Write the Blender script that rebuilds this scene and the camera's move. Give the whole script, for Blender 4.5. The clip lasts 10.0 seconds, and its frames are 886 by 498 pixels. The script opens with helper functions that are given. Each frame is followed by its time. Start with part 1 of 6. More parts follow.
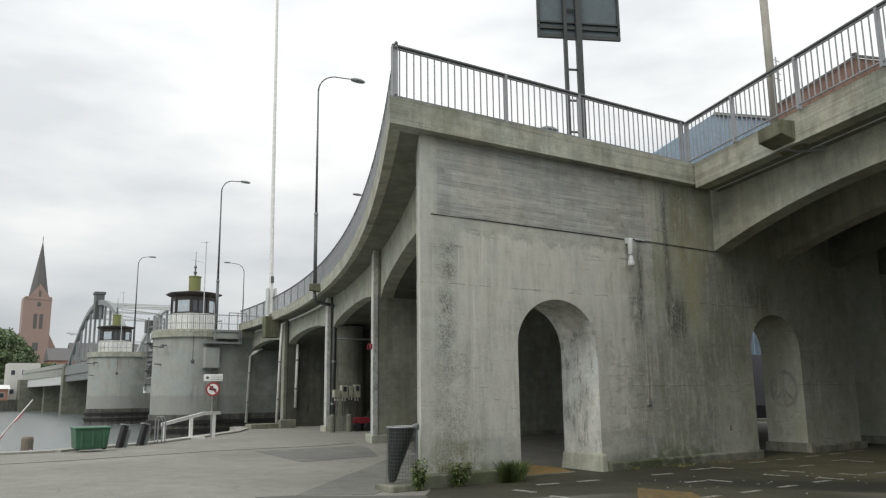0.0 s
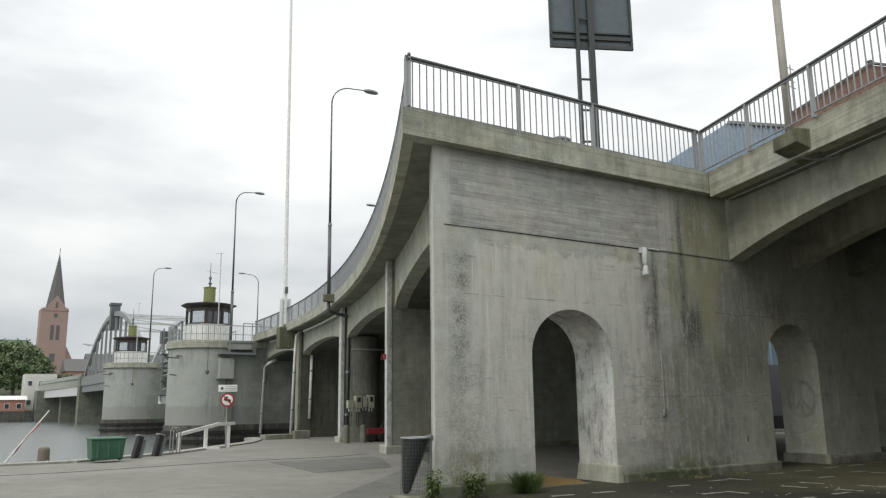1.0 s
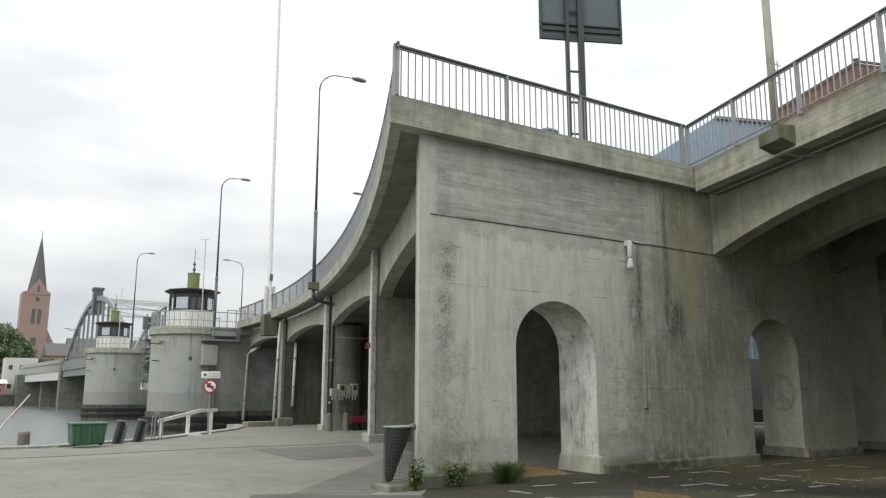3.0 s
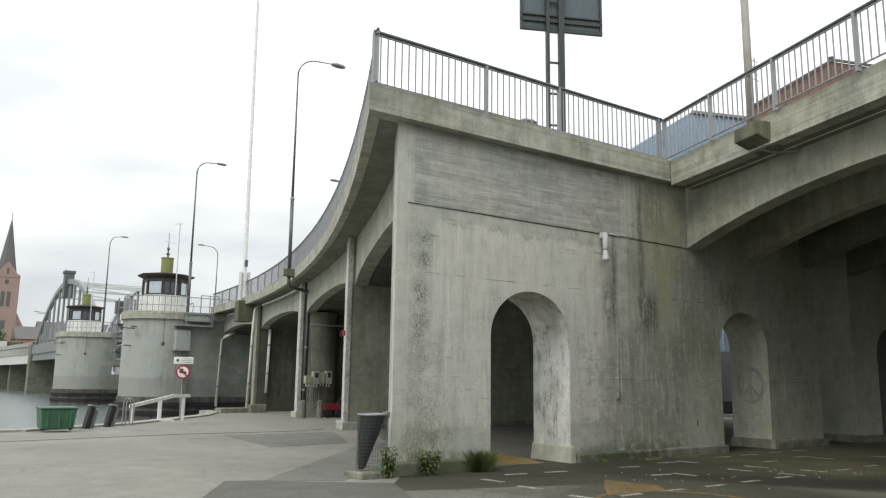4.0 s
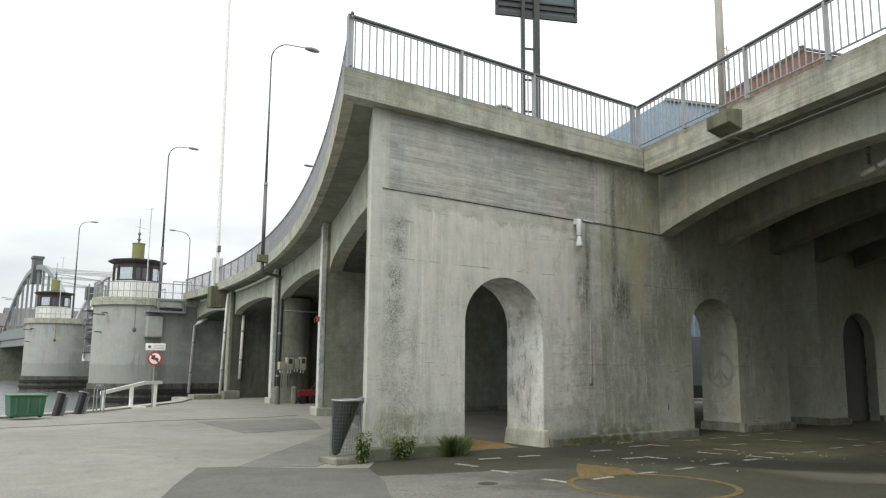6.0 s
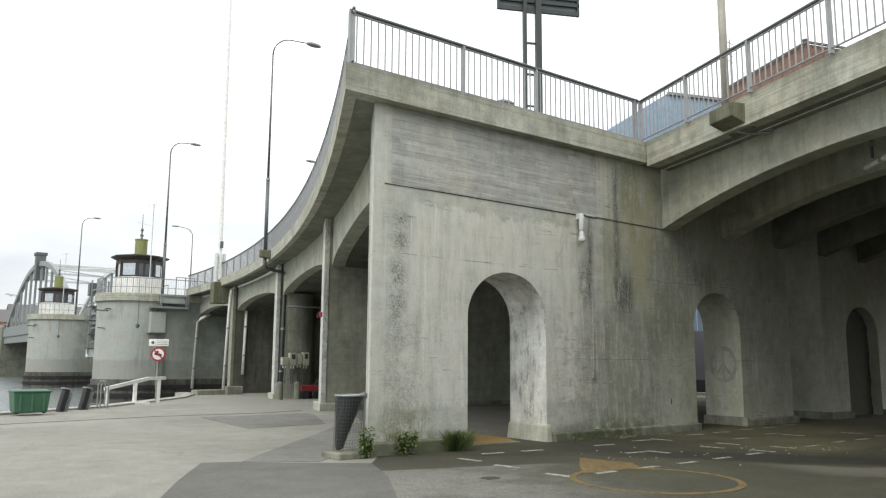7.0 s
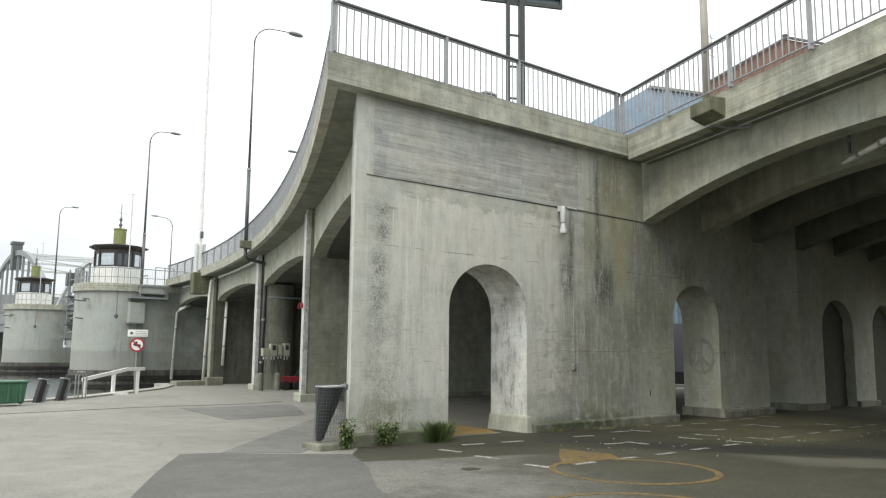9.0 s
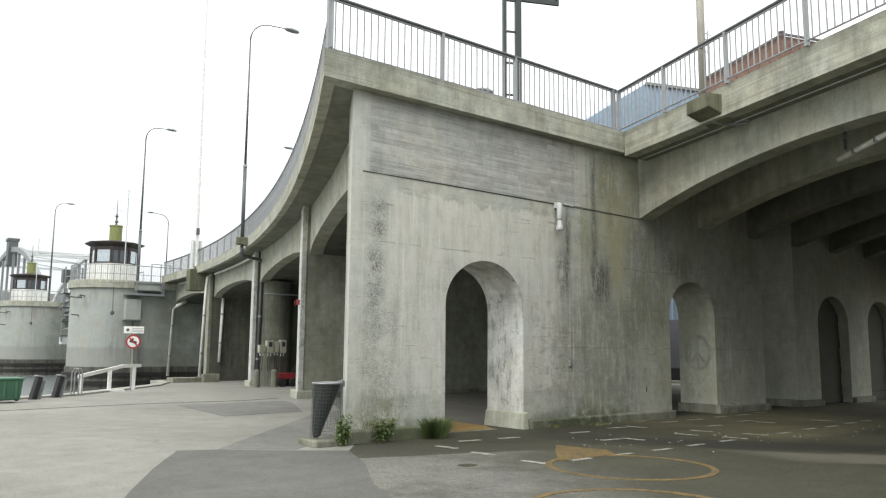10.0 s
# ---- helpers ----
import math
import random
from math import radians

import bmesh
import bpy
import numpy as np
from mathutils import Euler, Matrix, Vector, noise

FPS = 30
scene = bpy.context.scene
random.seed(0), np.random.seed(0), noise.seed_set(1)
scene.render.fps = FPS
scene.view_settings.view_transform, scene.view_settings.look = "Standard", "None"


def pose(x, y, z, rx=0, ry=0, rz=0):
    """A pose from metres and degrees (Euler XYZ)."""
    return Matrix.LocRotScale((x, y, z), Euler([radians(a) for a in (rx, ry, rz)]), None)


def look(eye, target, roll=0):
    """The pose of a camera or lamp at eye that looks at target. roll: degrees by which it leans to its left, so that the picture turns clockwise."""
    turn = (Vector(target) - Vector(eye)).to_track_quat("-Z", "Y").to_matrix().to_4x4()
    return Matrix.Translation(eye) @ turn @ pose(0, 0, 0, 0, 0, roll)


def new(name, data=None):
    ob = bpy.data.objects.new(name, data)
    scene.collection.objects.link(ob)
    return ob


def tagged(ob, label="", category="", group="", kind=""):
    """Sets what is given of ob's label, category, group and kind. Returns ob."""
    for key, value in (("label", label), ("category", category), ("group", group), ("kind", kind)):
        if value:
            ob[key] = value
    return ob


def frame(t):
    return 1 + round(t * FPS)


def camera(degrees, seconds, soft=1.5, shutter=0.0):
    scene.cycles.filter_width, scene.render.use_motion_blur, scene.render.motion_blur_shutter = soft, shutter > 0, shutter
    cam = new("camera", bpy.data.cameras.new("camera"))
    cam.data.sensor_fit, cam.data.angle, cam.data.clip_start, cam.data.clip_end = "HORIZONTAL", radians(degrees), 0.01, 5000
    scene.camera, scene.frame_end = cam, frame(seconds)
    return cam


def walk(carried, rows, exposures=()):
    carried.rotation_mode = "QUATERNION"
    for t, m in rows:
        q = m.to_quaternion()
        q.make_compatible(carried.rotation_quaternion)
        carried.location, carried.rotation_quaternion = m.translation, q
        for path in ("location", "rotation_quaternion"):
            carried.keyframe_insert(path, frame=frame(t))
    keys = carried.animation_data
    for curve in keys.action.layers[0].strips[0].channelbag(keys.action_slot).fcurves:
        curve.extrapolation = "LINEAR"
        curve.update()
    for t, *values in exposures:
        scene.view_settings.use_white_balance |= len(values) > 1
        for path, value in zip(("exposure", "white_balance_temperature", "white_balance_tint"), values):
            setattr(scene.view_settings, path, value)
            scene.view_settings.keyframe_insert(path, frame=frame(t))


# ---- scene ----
cam = camera(59.72, 10.0, soft=1.25)
EYE = 1.67
walk(cam, [
    (0, pose(0, 0, EYE, 100.439, 0, -33.357) @ pose(0, 0, 0, 0, 0, -0.697)),
    (0.5, pose(0, 0, EYE, 101.130, 0, -32.772) @ pose(0, 0, 0, 0, 0, -0.811)),
    (1, pose(0, 0, EYE, 101.208, 0, -32.348) @ pose(0, 0, 0, 0, 0, -0.727)),
    (1.5, pose(0, 0, EYE, 101.041, 0, -32.379) @ pose(0, 0, 0, 0, 0, -0.495)),
    (2, pose(0, 0, EYE, 100.861, 0, -32.568) @ pose(0, 0, 0, 0, 0, -0.285)),
    (2.5, pose(0, 0, EYE, 100.742, 0, -32.811) @ pose(0, 0, 0, 0, 0, -0.194)),
    (4, pose(0, 0, EYE, 99.640, 0, -35.175) @ pose(0, 0, 0, 0, 0, 0.716)),
    (4.5, pose(0, 0, EYE, 99.370, 0, -35.935) @ pose(0, 0, 0, 0, 0, 0.904)),
    (5, pose(0, 0, EYE, 99.148, 0, -36.578) @ pose(0, 0, 0, 0, 0, 0.740)),
    (5.5, pose(0, 0, EYE, 98.853, 0, -37.077) @ pose(0, 0, 0, 0, 0, 0.617)),
    (7, pose(0, 0, EYE, 98.253, 0, -36.913) @ pose(0, 0, 0, 0, 0, 0.372)),
    (7.5, pose(0, 0, EYE, 98.046, 0, -37.107) @ pose(0, 0, 0, 0, 0, 0.508)),
    (8, pose(0, 0, EYE, 97.848, 0, -37.388) @ pose(0, 0, 0, 0, 0, 0.655)),
    (8.5, pose(0, 0, EYE, 97.715, 0, -38.016) @ pose(0, 0, 0, 0, 0, 0.545)),
    (9, pose(0, 0, EYE, 97.642, 0, -38.287) @ pose(0, 0, 0, 0, 0, 0.524)),
    (9.5, pose(0, 0, EYE, 97.527, 0, -38.463) @ pose(0, 0, 0, 0, 0, 0.597)),
    (10, pose(0, 0, EYE, 97.389, 0, -38.548) @ pose(0, 0, 0, 0, 0, 0.474)),
], exposures=[(0, -0.47), (1.0, -0.41), (2.5, -0.33), (4.0, -0.18), (5.5, -0.07), (7.0, 0.08), (8.5, 0.11), (10.0, 0.22)])

# ---- sky and sun: a bright overcast day ----
world = bpy.data.worlds.new("overcast_sky")
scene.world = world
world.use_nodes = True
wn, wl = world.node_tree.nodes, world.node_tree.links
wn.clear()
w_out, w_bg = wn.new("ShaderNodeOutputWorld"), wn.new("ShaderNodeBackground")
sky = wn.new("ShaderNodeTexSky")
sky.sky_type, sky.sun_disc, sky.sun_elevation, sky.sun_rotation = "NISHITA", False, radians(48), radians(200)
w_co, w_sep, w_map = wn.new("ShaderNodeTexCoord"), wn.new("ShaderNodeSeparateXYZ"), wn.new("ShaderNodeMapping")
w_map.inputs["Scale"].default_value = (1.6, 1.6, 5.0)
w_noise = wn.new("ShaderNodeTexNoise")
w_noise.inputs["Scale"].default_value, w_noise.inputs["Detail"].default_value = 1.7, 5
w_grad, w_cloud = wn.new("ShaderNodeValToRGB"), wn.new("ShaderNodeValToRGB")
w_grad.color_ramp.elements[0].position, w_grad.color_ramp.elements[0].color = 0.0, (0.73, 0.76, 0.79, 1)
w_grad.color_ramp.elements[1].position, w_grad.color_ramp.elements[1].color = 0.75, (1.85, 1.87, 1.85, 1)
w_e = w_grad.color_ramp.elements.new(0.25)
w_e.color = (1.30, 1.32, 1.31, 1)
w_cloud.color_ramp.elements[0].position, w_cloud.color_ramp.elements[0].color = 0.36, (0.80, 0.82, 0.85, 1)
w_cloud.color_ramp.elements[1].position, w_cloud.color_ramp.elements[1].color = 0.60, (1.12, 1.12, 1.10, 1)
w_mul, w_mix, w_sky = wn.new("ShaderNodeMix"), wn.new("ShaderNodeMix"), wn.new("ShaderNodeVectorMath")
w_mul.data_type = w_mix.data_type = "RGBA"
w_mul.blend_type = "MULTIPLY"
w_mul.inputs["Factor"].default_value, w_mix.inputs["Factor"].default_value = 1.0, 0.94
w_sky.operation = "SCALE"
w_sky.inputs["Scale"].default_value = 0.1
wl.new(w_co.outputs["Generated"], w_sep.inputs[0])
wl.new(w_sep.outputs["Z"], w_grad.inputs[0])
wl.new(w_co.outputs["Generated"], w_map.inputs[0])
wl.new(w_map.outputs[0], w_noise.inputs["Vector"])
wl.new(w_noise.outputs["Fac"], w_cloud.inputs[0])
wl.new(w_grad.outputs[0], w_mul.inputs["A"])
wl.new(w_cloud.outputs[0], w_mul.inputs["B"])
wl.new(sky.outputs[0], w_sky.inputs[0])
wl.new(w_sky.outputs[0], w_mix.inputs["A"])
wl.new(w_mul.outputs["Result"], w_mix.inputs["B"])
wl.new(w_mix.outputs["Result"], w_bg.inputs["Color"])
wl.new(w_bg.outputs[0], w_out.inputs[0])
w_bg.inputs["Strength"].default_value = 1.0

sun = new("sun", bpy.data.lights.new("sun", "SUN"))
sun.data.energy, sun.data.angle, sun.data.color = 1.25, radians(30), (1.0, 0.97, 0.92)
sun.matrix_world = look((-52, -16, 50), (0, 0, 0))


# ---- materials ----
class Nodes:
    """A small builder of node materials in world coordinates."""

    def __init__(self, name, rough=0.85, metal=0.0, local=False):
        self.m = bpy.data.materials.new(name)
        self.m.use_nodes = True
        self.t = self.m.node_tree
        self.b = self.t.nodes["Principled BSDF"]
        self.b.inputs["Roughness"].default_value = rough
        self.b.inputs["Metallic"].default_value = metal
        if local:
            self.pos = self.t.nodes.new("ShaderNodeTexCoord").outputs["Object"]
        else:
            self.pos = self.t.nodes.new("ShaderNodeNewGeometry").outputs["Position"]
        self.height = None

    def link(self, a, b):
        self.t.links.new(a, b)

    def noise(self, scale, detail=4, stretch=(1, 1, 1), rough=0.6, shift=0.0):
        mp, n = self.t.nodes.new("ShaderNodeMapping"), self.t.nodes.new("ShaderNodeTexNoise")
        mp.inputs["Scale"].default_value = stretch
        mp.inputs["Location"].default_value = (shift, shift * 0.7, shift * 0.3)
        n.inputs["Scale"].default_value, n.inputs["Detail"].default_value, n.inputs["Roughness"].default_value = scale, detail, rough
        self.link(self.pos, mp.inputs[0])
        self.link(mp.outputs[0], n.inputs["Vector"])
        return n.outputs["Fac"]

    def ramp(self, fac, *stops):
        r = self.t.nodes.new("ShaderNodeValToRGB")
        e = r.color_ramp.elements
        while len(e) < len(stops):
            e.new(0.5)
        for el, (p, c) in zip(e, stops):
            el.position = p
            el.color = (*c, 1) if isinstance(c, tuple) else (c, c, c, 1)
        self.link(fac, r.inputs[0])
        return r.outputs[0]

    def math(self, op, a, b=None, c=None):
        n = self.t.nodes.new("ShaderNodeMath")
        n.operation = op
        for i, v in enumerate((a, b, c)):
            if v is None:
                continue
            if isinstance(v, (int, float)):
                n.inputs[i].default_value = v
            else:
                self.link(v, n.inputs[i])
        return n.outputs[0]

    def mix(self, a, b, fac, mode="MIX"):
        n = self.t.nodes.new("ShaderNodeMix")
        n.data_type, n.blend_type = "RGBA", mode
        for key, v in (("Factor", fac), ("A", a), ("B", b)):
            if isinstance(v, (int, float)) and key == "Factor":
                n.inputs[key].default_value = v
            elif isinstance(v, (int, float)):
                n.inputs[key].default_value = (v, v, v, 1)
            elif isinstance(v, tuple):
                n.inputs[key].default_value = (*v, 1)
            else:
                self.link(v, n.inputs[key])
        return n.outputs["Result"]

    def axis(self):
        s = self.t.nodes.new("ShaderNodeSeparateXYZ")
        self.link(self.pos, s.inputs[0])
        return s.outputs

    def band(self, v, lo, hi, soft):
        """1 where lo < v < hi, with soft edges."""
        up = self.t.nodes.new("ShaderNodeMapRange")
        dn = self.t.nodes.new("ShaderNodeMapRange")
        for n, a, b in ((up, lo - soft, lo + soft), (dn, hi + soft, hi - soft)):
            n.inputs["From Min"].default_value, n.inputs["From Max"].default_value = a, b
            n.interpolation_type = "SMOOTHSTEP"
            self.link(v, n.inputs["Value"])
        return self.math("MULTIPLY", up.outputs[0], dn.outputs[0])

    def done(self, colour, bump=None, strength=0.3, distance=0.02, rough=None):
        if isinstance(colour, tuple):
            self.b.inputs["Base Color"].default_value = (*colour, 1)
        else:
            self.link(colour, self.b.inputs["Base Color"])
        if bump is not None:
            n = self.t.nodes.new("ShaderNodeBump")
            n.inputs["Strength"].default_value, n.inputs["Distance"].default_value = strength, distance
            self.link(bump, n.inputs["Height"])
            self.link(n.outputs[0], self.b.inputs["Normal"])
        if rough is not None:
            self.link(rough, self.b.inputs["Roughness"])
        return self.m


def concrete(name, base, dark=0.55, streak=0.5, green=0.0, boards=0.0, extra=None, grit=1.0, lines=0.0, lifts=1.0):
    n = Nodes(name, 0.9)
    x, y, z = n.axis()
    big = n.ramp(n.noise(0.7, 8, shift=3, rough=0.68), (0.32, dark), (0.56, 1.0))
    mid = n.ramp(n.noise(3.1, 6, shift=11), (0.25, 1 - 0.26 * grit), (0.75, 1 + 0.14 * grit))
    fine = n.ramp(n.noise(38, 5, rough=0.75), (0.25, 1 - 0.24 * grit), (0.75, 1 + 0.18 * grit))
    run = n.ramp(n.noise(3.4, 6, (1, 1, 0.07), 0.75, 5), (0.38, 1.0 - streak), (0.52, 1.0), (0.70, 1.0 + 0.25 * streak))
    warm = n.ramp(n.noise(0.8, 3, shift=21), (0.35, (0.97, 1.0, 0.99)), (0.7, (1.03, 1.0, 0.93)))
    c = n.mix(base, warm, 1.0, "MULTIPLY")
    for m in (big, mid, fine, run):
        c = n.mix(c, m, 1.0, "MULTIPLY")
    lift = n.ramp(n.noise(0.9, 2, (0.02, 0.02, 5.0), shift=2), (0.3, 1 - 0.06 * lifts), (0.7, 1 + 0.05 * lifts))
    c = n.mix(c, lift, 1.0, "MULTIPLY")
    if lines:
        form = n.ramp(n.noise(1.0, 3, (0.22, 0.22, 13.0), 0.7, 23), (0.36, 1 - lines), (0.50, 1.0), (0.70, 1 + 0.4 * lines))
        c = n.mix(c, form, 1.0, "MULTIPLY")
    if green:
        g = n.ramp(n.noise(1.3, 6, (1, 1, 0.35), shift=31), (0.52, 0.0), (0.72, green))
        c = n.mix(c, (0.095, 0.11, 0.05), g)
    vor = n.t.nodes.new("ShaderNodeTexVoronoi")
    vor.inputs["Scale"].default_value = 3.3
    n.link(n.pos, vor.inputs["Vector"])
    holes = n.ramp(vor.outputs["Distance"], (0.035, 1.0), (0.06, 0.0))
    holes = n.math("MULTIPLY", holes, n.ramp(n.noise(1.2, 2, shift=71), (0.5, 0.0), (0.56, 1.0)))
    c = n.mix(c, (0.05, 0.05, 0.045), n.math("MULTIPLY", holes, 0.7 * grit))
    pits = n.ramp(n.noise(60, 2, shift=8), (0.18, 0.0), (0.27, 1.0))
    bump = n.math("ADD", n.math("MULTIPLY", n.noise(14, 6), 0.5), n.math("MULTIPLY", pits, 0.35))
    if boards:
        bk, cx = n.t.nodes.new("ShaderNodeTexBrick"), n.t.nodes.new("ShaderNodeCombineXYZ")
        n.link(n.math("ADD", x, n.math("MULTIPLY", n.noise(1.5, 2), 0.02)), cx.inputs[0])
        n.link(n.math("ADD", z, n.math("MULTIPLY", n.noise(1.6, 6, shift=9, rough=0.7), 0.09)), cx.inputs[1])
        n.link(cx.outputs[0], bk.inputs["Vector"])
        for key, v in (("Scale", 1.0), ("Mortar Size", 0.004), ("Mortar Smooth", 0.9), ("Bias", 0.0), ("Brick Width", 1.15), ("Row Height", 0.112)):
            bk.inputs[key].default_value = v
        bk.offset, bk.squash = 0.37, 0.8
        bk.inputs["Color1"].default_value, bk.inputs["Color2"].default_value, bk.inputs["Mortar"].default_value = (0.80, 0.80, 0.81, 1), (1.06, 1.06, 1.06, 1), (0.78, 0.78, 0.78, 1)
        wave = n.t.nodes.new("ShaderNodeTexNoise")
        wave.inputs["Scale"].default_value, wave.inputs["Detail"].default_value, wave.inputs["Roughness"].default_value = 1.0, 6, 0.72
        mp = n.t.nodes.new("ShaderNodeMapping")
        mp.inputs["Scale"].default_value = (0.7, 0.7, 17.0)
        n.link(n.pos, mp.inputs[0])
        n.link(mp.outputs[0], wave.inputs["Vector"])
        upper = n.band(z, 4.98, 9.0, 0.01)
        upper = n.math("MULTIPLY", upper, n.band(x, 7.75, 13.6, 0.03))
        bd = n.mix(n.ramp(wave.outputs["Fac"], (0.32, 0.68), (0.46, 0.96), (0.52, 1.02), (0.70, 1.17)), bk.outputs["Color"], 1.0, "MULTIPLY")
        bd = n.mix(bd, (0.93, 0.925, 0.955), 1.0, "MULTIPLY")
        c = n.mix(c, n.mix(c, bd, 1.0, "MULTIPLY"), n.math("MULTIPLY", upper, boards))
        bump = n.math("ADD", bump, n.math("MULTIPLY", n.math("MULTIPLY", n.math("ADD", wave.outputs["Fac"], n.math("MULTIPLY", bk.outputs["Fac"], -0.5)), upper), 1.3))
    if extra:
        c = extra(n, c, x, y, z)
    return n.done(c, bump, 0.45, 0.02)


def front_wall_marks(n, c, x, y, z):
    """Lichen, run marks, damp and repairs of the end wall, each where it has grown."""
    speck = n.ramp(n.noise(34, 6, shift=4, rough=0.85), (0.46, 0.0), (0.54, 1.0))

    def stain(colour, lo, hi, zl, zh, k, mask, soft=0.12, zsoft=0.4):
        m = n.math("MULTIPLY", n.band(x, lo, hi, soft), n.band(z, zl, zh, zsoft))
        return n.mix(c, colour, n.math("MULTIPLY", n.math("MULTIPLY", m, mask), k))

    # pale run-off below the construction joint, its upper rim uneven
    drip = n.math("ADD", z, n.math("MULTIPLY", n.noise(3.0, 5, (1, 1, 0.12), 0.75, 77), 0.75))
    pale = n.ramp(n.noise(3.4, 7, (1.4, 1, 0.16), 0.72, 41), (0.36, 0.12), (0.52, 0.75), (0.66, 1.0))
    m = n.math("MULTIPLY", n.band(x, 8.2, 12.8, 0.25), n.band(drip, 1.2, 5.02, 0.02))
    c = n.mix(c, (0.665, 0.65, 0.585), n.math("MULTIPLY", n.math("MULTIPLY", m, pale), 0.72))
    lower = n.math("MULTIPLY", n.band(x, 7.7, 12.6, 0.4), n.band(z, 0.5, 3.6, 0.5))
    c = n.mix(c, (0.60, 0.60, 0.565), n.math("MULTIPLY", n.math("MULTIPLY", lower, pale), 0.35))
    threads = n.ramp(n.noise(8.0, 6, (1, 1, 0.04), 0.8, 33), (0.58, 0.0), (0.64, 1.0))
    c = n.mix(c, (0.74, 0.73, 0.68), n.math("MULTIPLY", n.math("MULTIPLY", threads, n.band(drip, 1.2, 5.0, 0.1)), 0.5))
    inks = n.ramp(n.noise(10.0, 7, (1, 1, 0.10), 0.82, 47), (0.61, 0.0), (0.67, 1.0))
    c = n.mix(c, (0.12, 0.12, 0.105), n.math("MULTIPLY", inks, 0.3))

    # the older, yellower pour beyond the mortar strip
    olive = n.ramp(n.noise(1.6, 8, (1, 1, 0.4), 0.72, 88), (0.36, 0.2), (0.60, 1.0))
    m = n.math("MULTIPLY", n.band(x, 13.62, 40.0, 0.015), n.band(z, 0.2, 8.0, 0.3))
    c = n.mix(c, (0.268, 0.278, 0.185), n.math("MULTIPLY", n.math("MULTIPLY", m, olive), 0.66))

    # lichen beside the corner
    tuft = n.math("MULTIPLY", speck, n.ramp(n.noise(3.2, 6, (1, 1, 0.6), 0.7, shift=5), (0.36, 0.0), (0.50, 1.0)))
    dark = (0.055, 0.06, 0.042)
    c = stain(dark, 7.86, 8.12, 3.75, 4.45, 0.95, tuft, 0.16, 0.15)
    c = stain(dark, 7.76, 8.06, 2.45, 3.55, 0.85, tuft, 0.18, 0.3)
    c = stain(dark, 7.60, 8.35, 0.30, 2.50, 0.38, tuft, 0.30, 0.4)
    c = stain(dark, 8.0, 12.4, 0.35, 3.3, 0.16, tuft, 0.4, 0.4)

    # dark water runs, ragged and grainy
    ragged = n.ramp(n.noise(5.2, 9, (1.5, 1, 0.22), 0.82, 14), (0.42, 0.0), (0.50, 1.0))
    grain = n.math("MULTIPLY", ragged, n.ramp(n.noise(26, 5, (1, 1, 0.7), 0.8, 15), (0.36, 0.35), (0.56, 1.0)))
    wet = (0.075, 0.08, 0.068)
    c = stain(wet, 13.10, 13.24, 2.9, 4.95, 1.0, grain, 0.10, 0.35)
    c = stain(wet, 12.80, 13.15, 2.9, 3.9, 0.7, grain, 0.12, 0.3)
    c = stain(wet, 13.95, 14.65, 2.75, 3.75, 0.95, grain, 0.16, 0.35)
    c = stain(wet, 14.02, 14.20, 3.7, 6.35, 0.85, grain, 0.10, 0.25)
    c = stain(wet, 14.3, 15.0, 5.2, 6.4, 0.6, grain, 0.2, 0.2)
    c = stain(wet, 12.8, 15.6, 0.3, 2.8, 0.40, grain, 0.3, 0.5)
    c = stain(wet, 15.3, 17.0, 2.0, 5.4, 0.40, grain, 0.3, 0.5)
    c = stain(wet, 16.9, 17.9, 3.5, 4.2, 0.6, grain, 0.3, 0.25)
    c = stain((0.40, 0.35, 0.15), 14.75, 15.15, 3.3, 4.5, 0.6, grain, 0.2, 0.4)
    c = stain((0.36, 0.33, 0.18), 14.35, 15.6, 4.3, 6.2, 0.5, ragged, 0.25, 0.5)

    # pale upright strips where the pours meet
    c = stain((0.56, 0.55, 0.50), 13.44, 13.82, 5.0, 6.5, 0.55, pale, 0.015, 0.03)
    c = stain((0.62, 0.62, 0.57), 7.0, 7.66, -0.5, 7.0, 0.45, pale, 0.015, 0.1)

    # horizontal board marks and knocks
    scrape = n.math("MULTIPLY", n.ramp(n.noise(12.0, 7, (0.10, 0.10, 1.0), 0.82, 63), (0.58, 0.0), (0.64, 1.0)), n.ramp(n.noise(1.2, 5, shift=64), (0.47, 0.0), (0.54, 1.0)))
    c = n.mix(c, (0.15, 0.15, 0.13), n.math("MULTIPLY", scrape, 0.6))
    c = stain((0.12, 0.125, 0.105), 11.95, 13.3, 0.7, 2.3, 0.42, n.ramp(n.noise(9.0, 8, (0.3, 0.3, 1.0), 0.82, 67), (0.50, 0.0), (0.60, 1.0)), 0.2, 0.3)
    chips = n.ramp(n.noise(5.0, 9, (1, 1, 0.8), 0.75, 65), (0.60, 0.0), (0.62, 1.0))
    c = n.mix(c, (0.56, 0.55, 0.50), n.math("MULTIPLY", chips, 0.35))
    grime = n.math("MULTIPLY", n.ramp(n.noise(2.6, 9, (1, 1, 0.6), 0.8, 66), (0.55, 0.0), (0.59, 1.0)), n.band(x, 12.0, 21.0, 0.8))
    c = n.mix(c, (0.20, 0.205, 0.165), n.math("MULTIPLY", grime, 0.38))

    # moss and damp at the foot
    damp = n.ramp(n.noise(3.4, 8, shift=52, rough=0.72), (0.40, 0.0), (0.54, 1.0))
    c = stain((0.075, 0.09, 0.05), 11.9, 15.2, -0.2, 0.32, 0.7, damp, 0.5, 0.2)
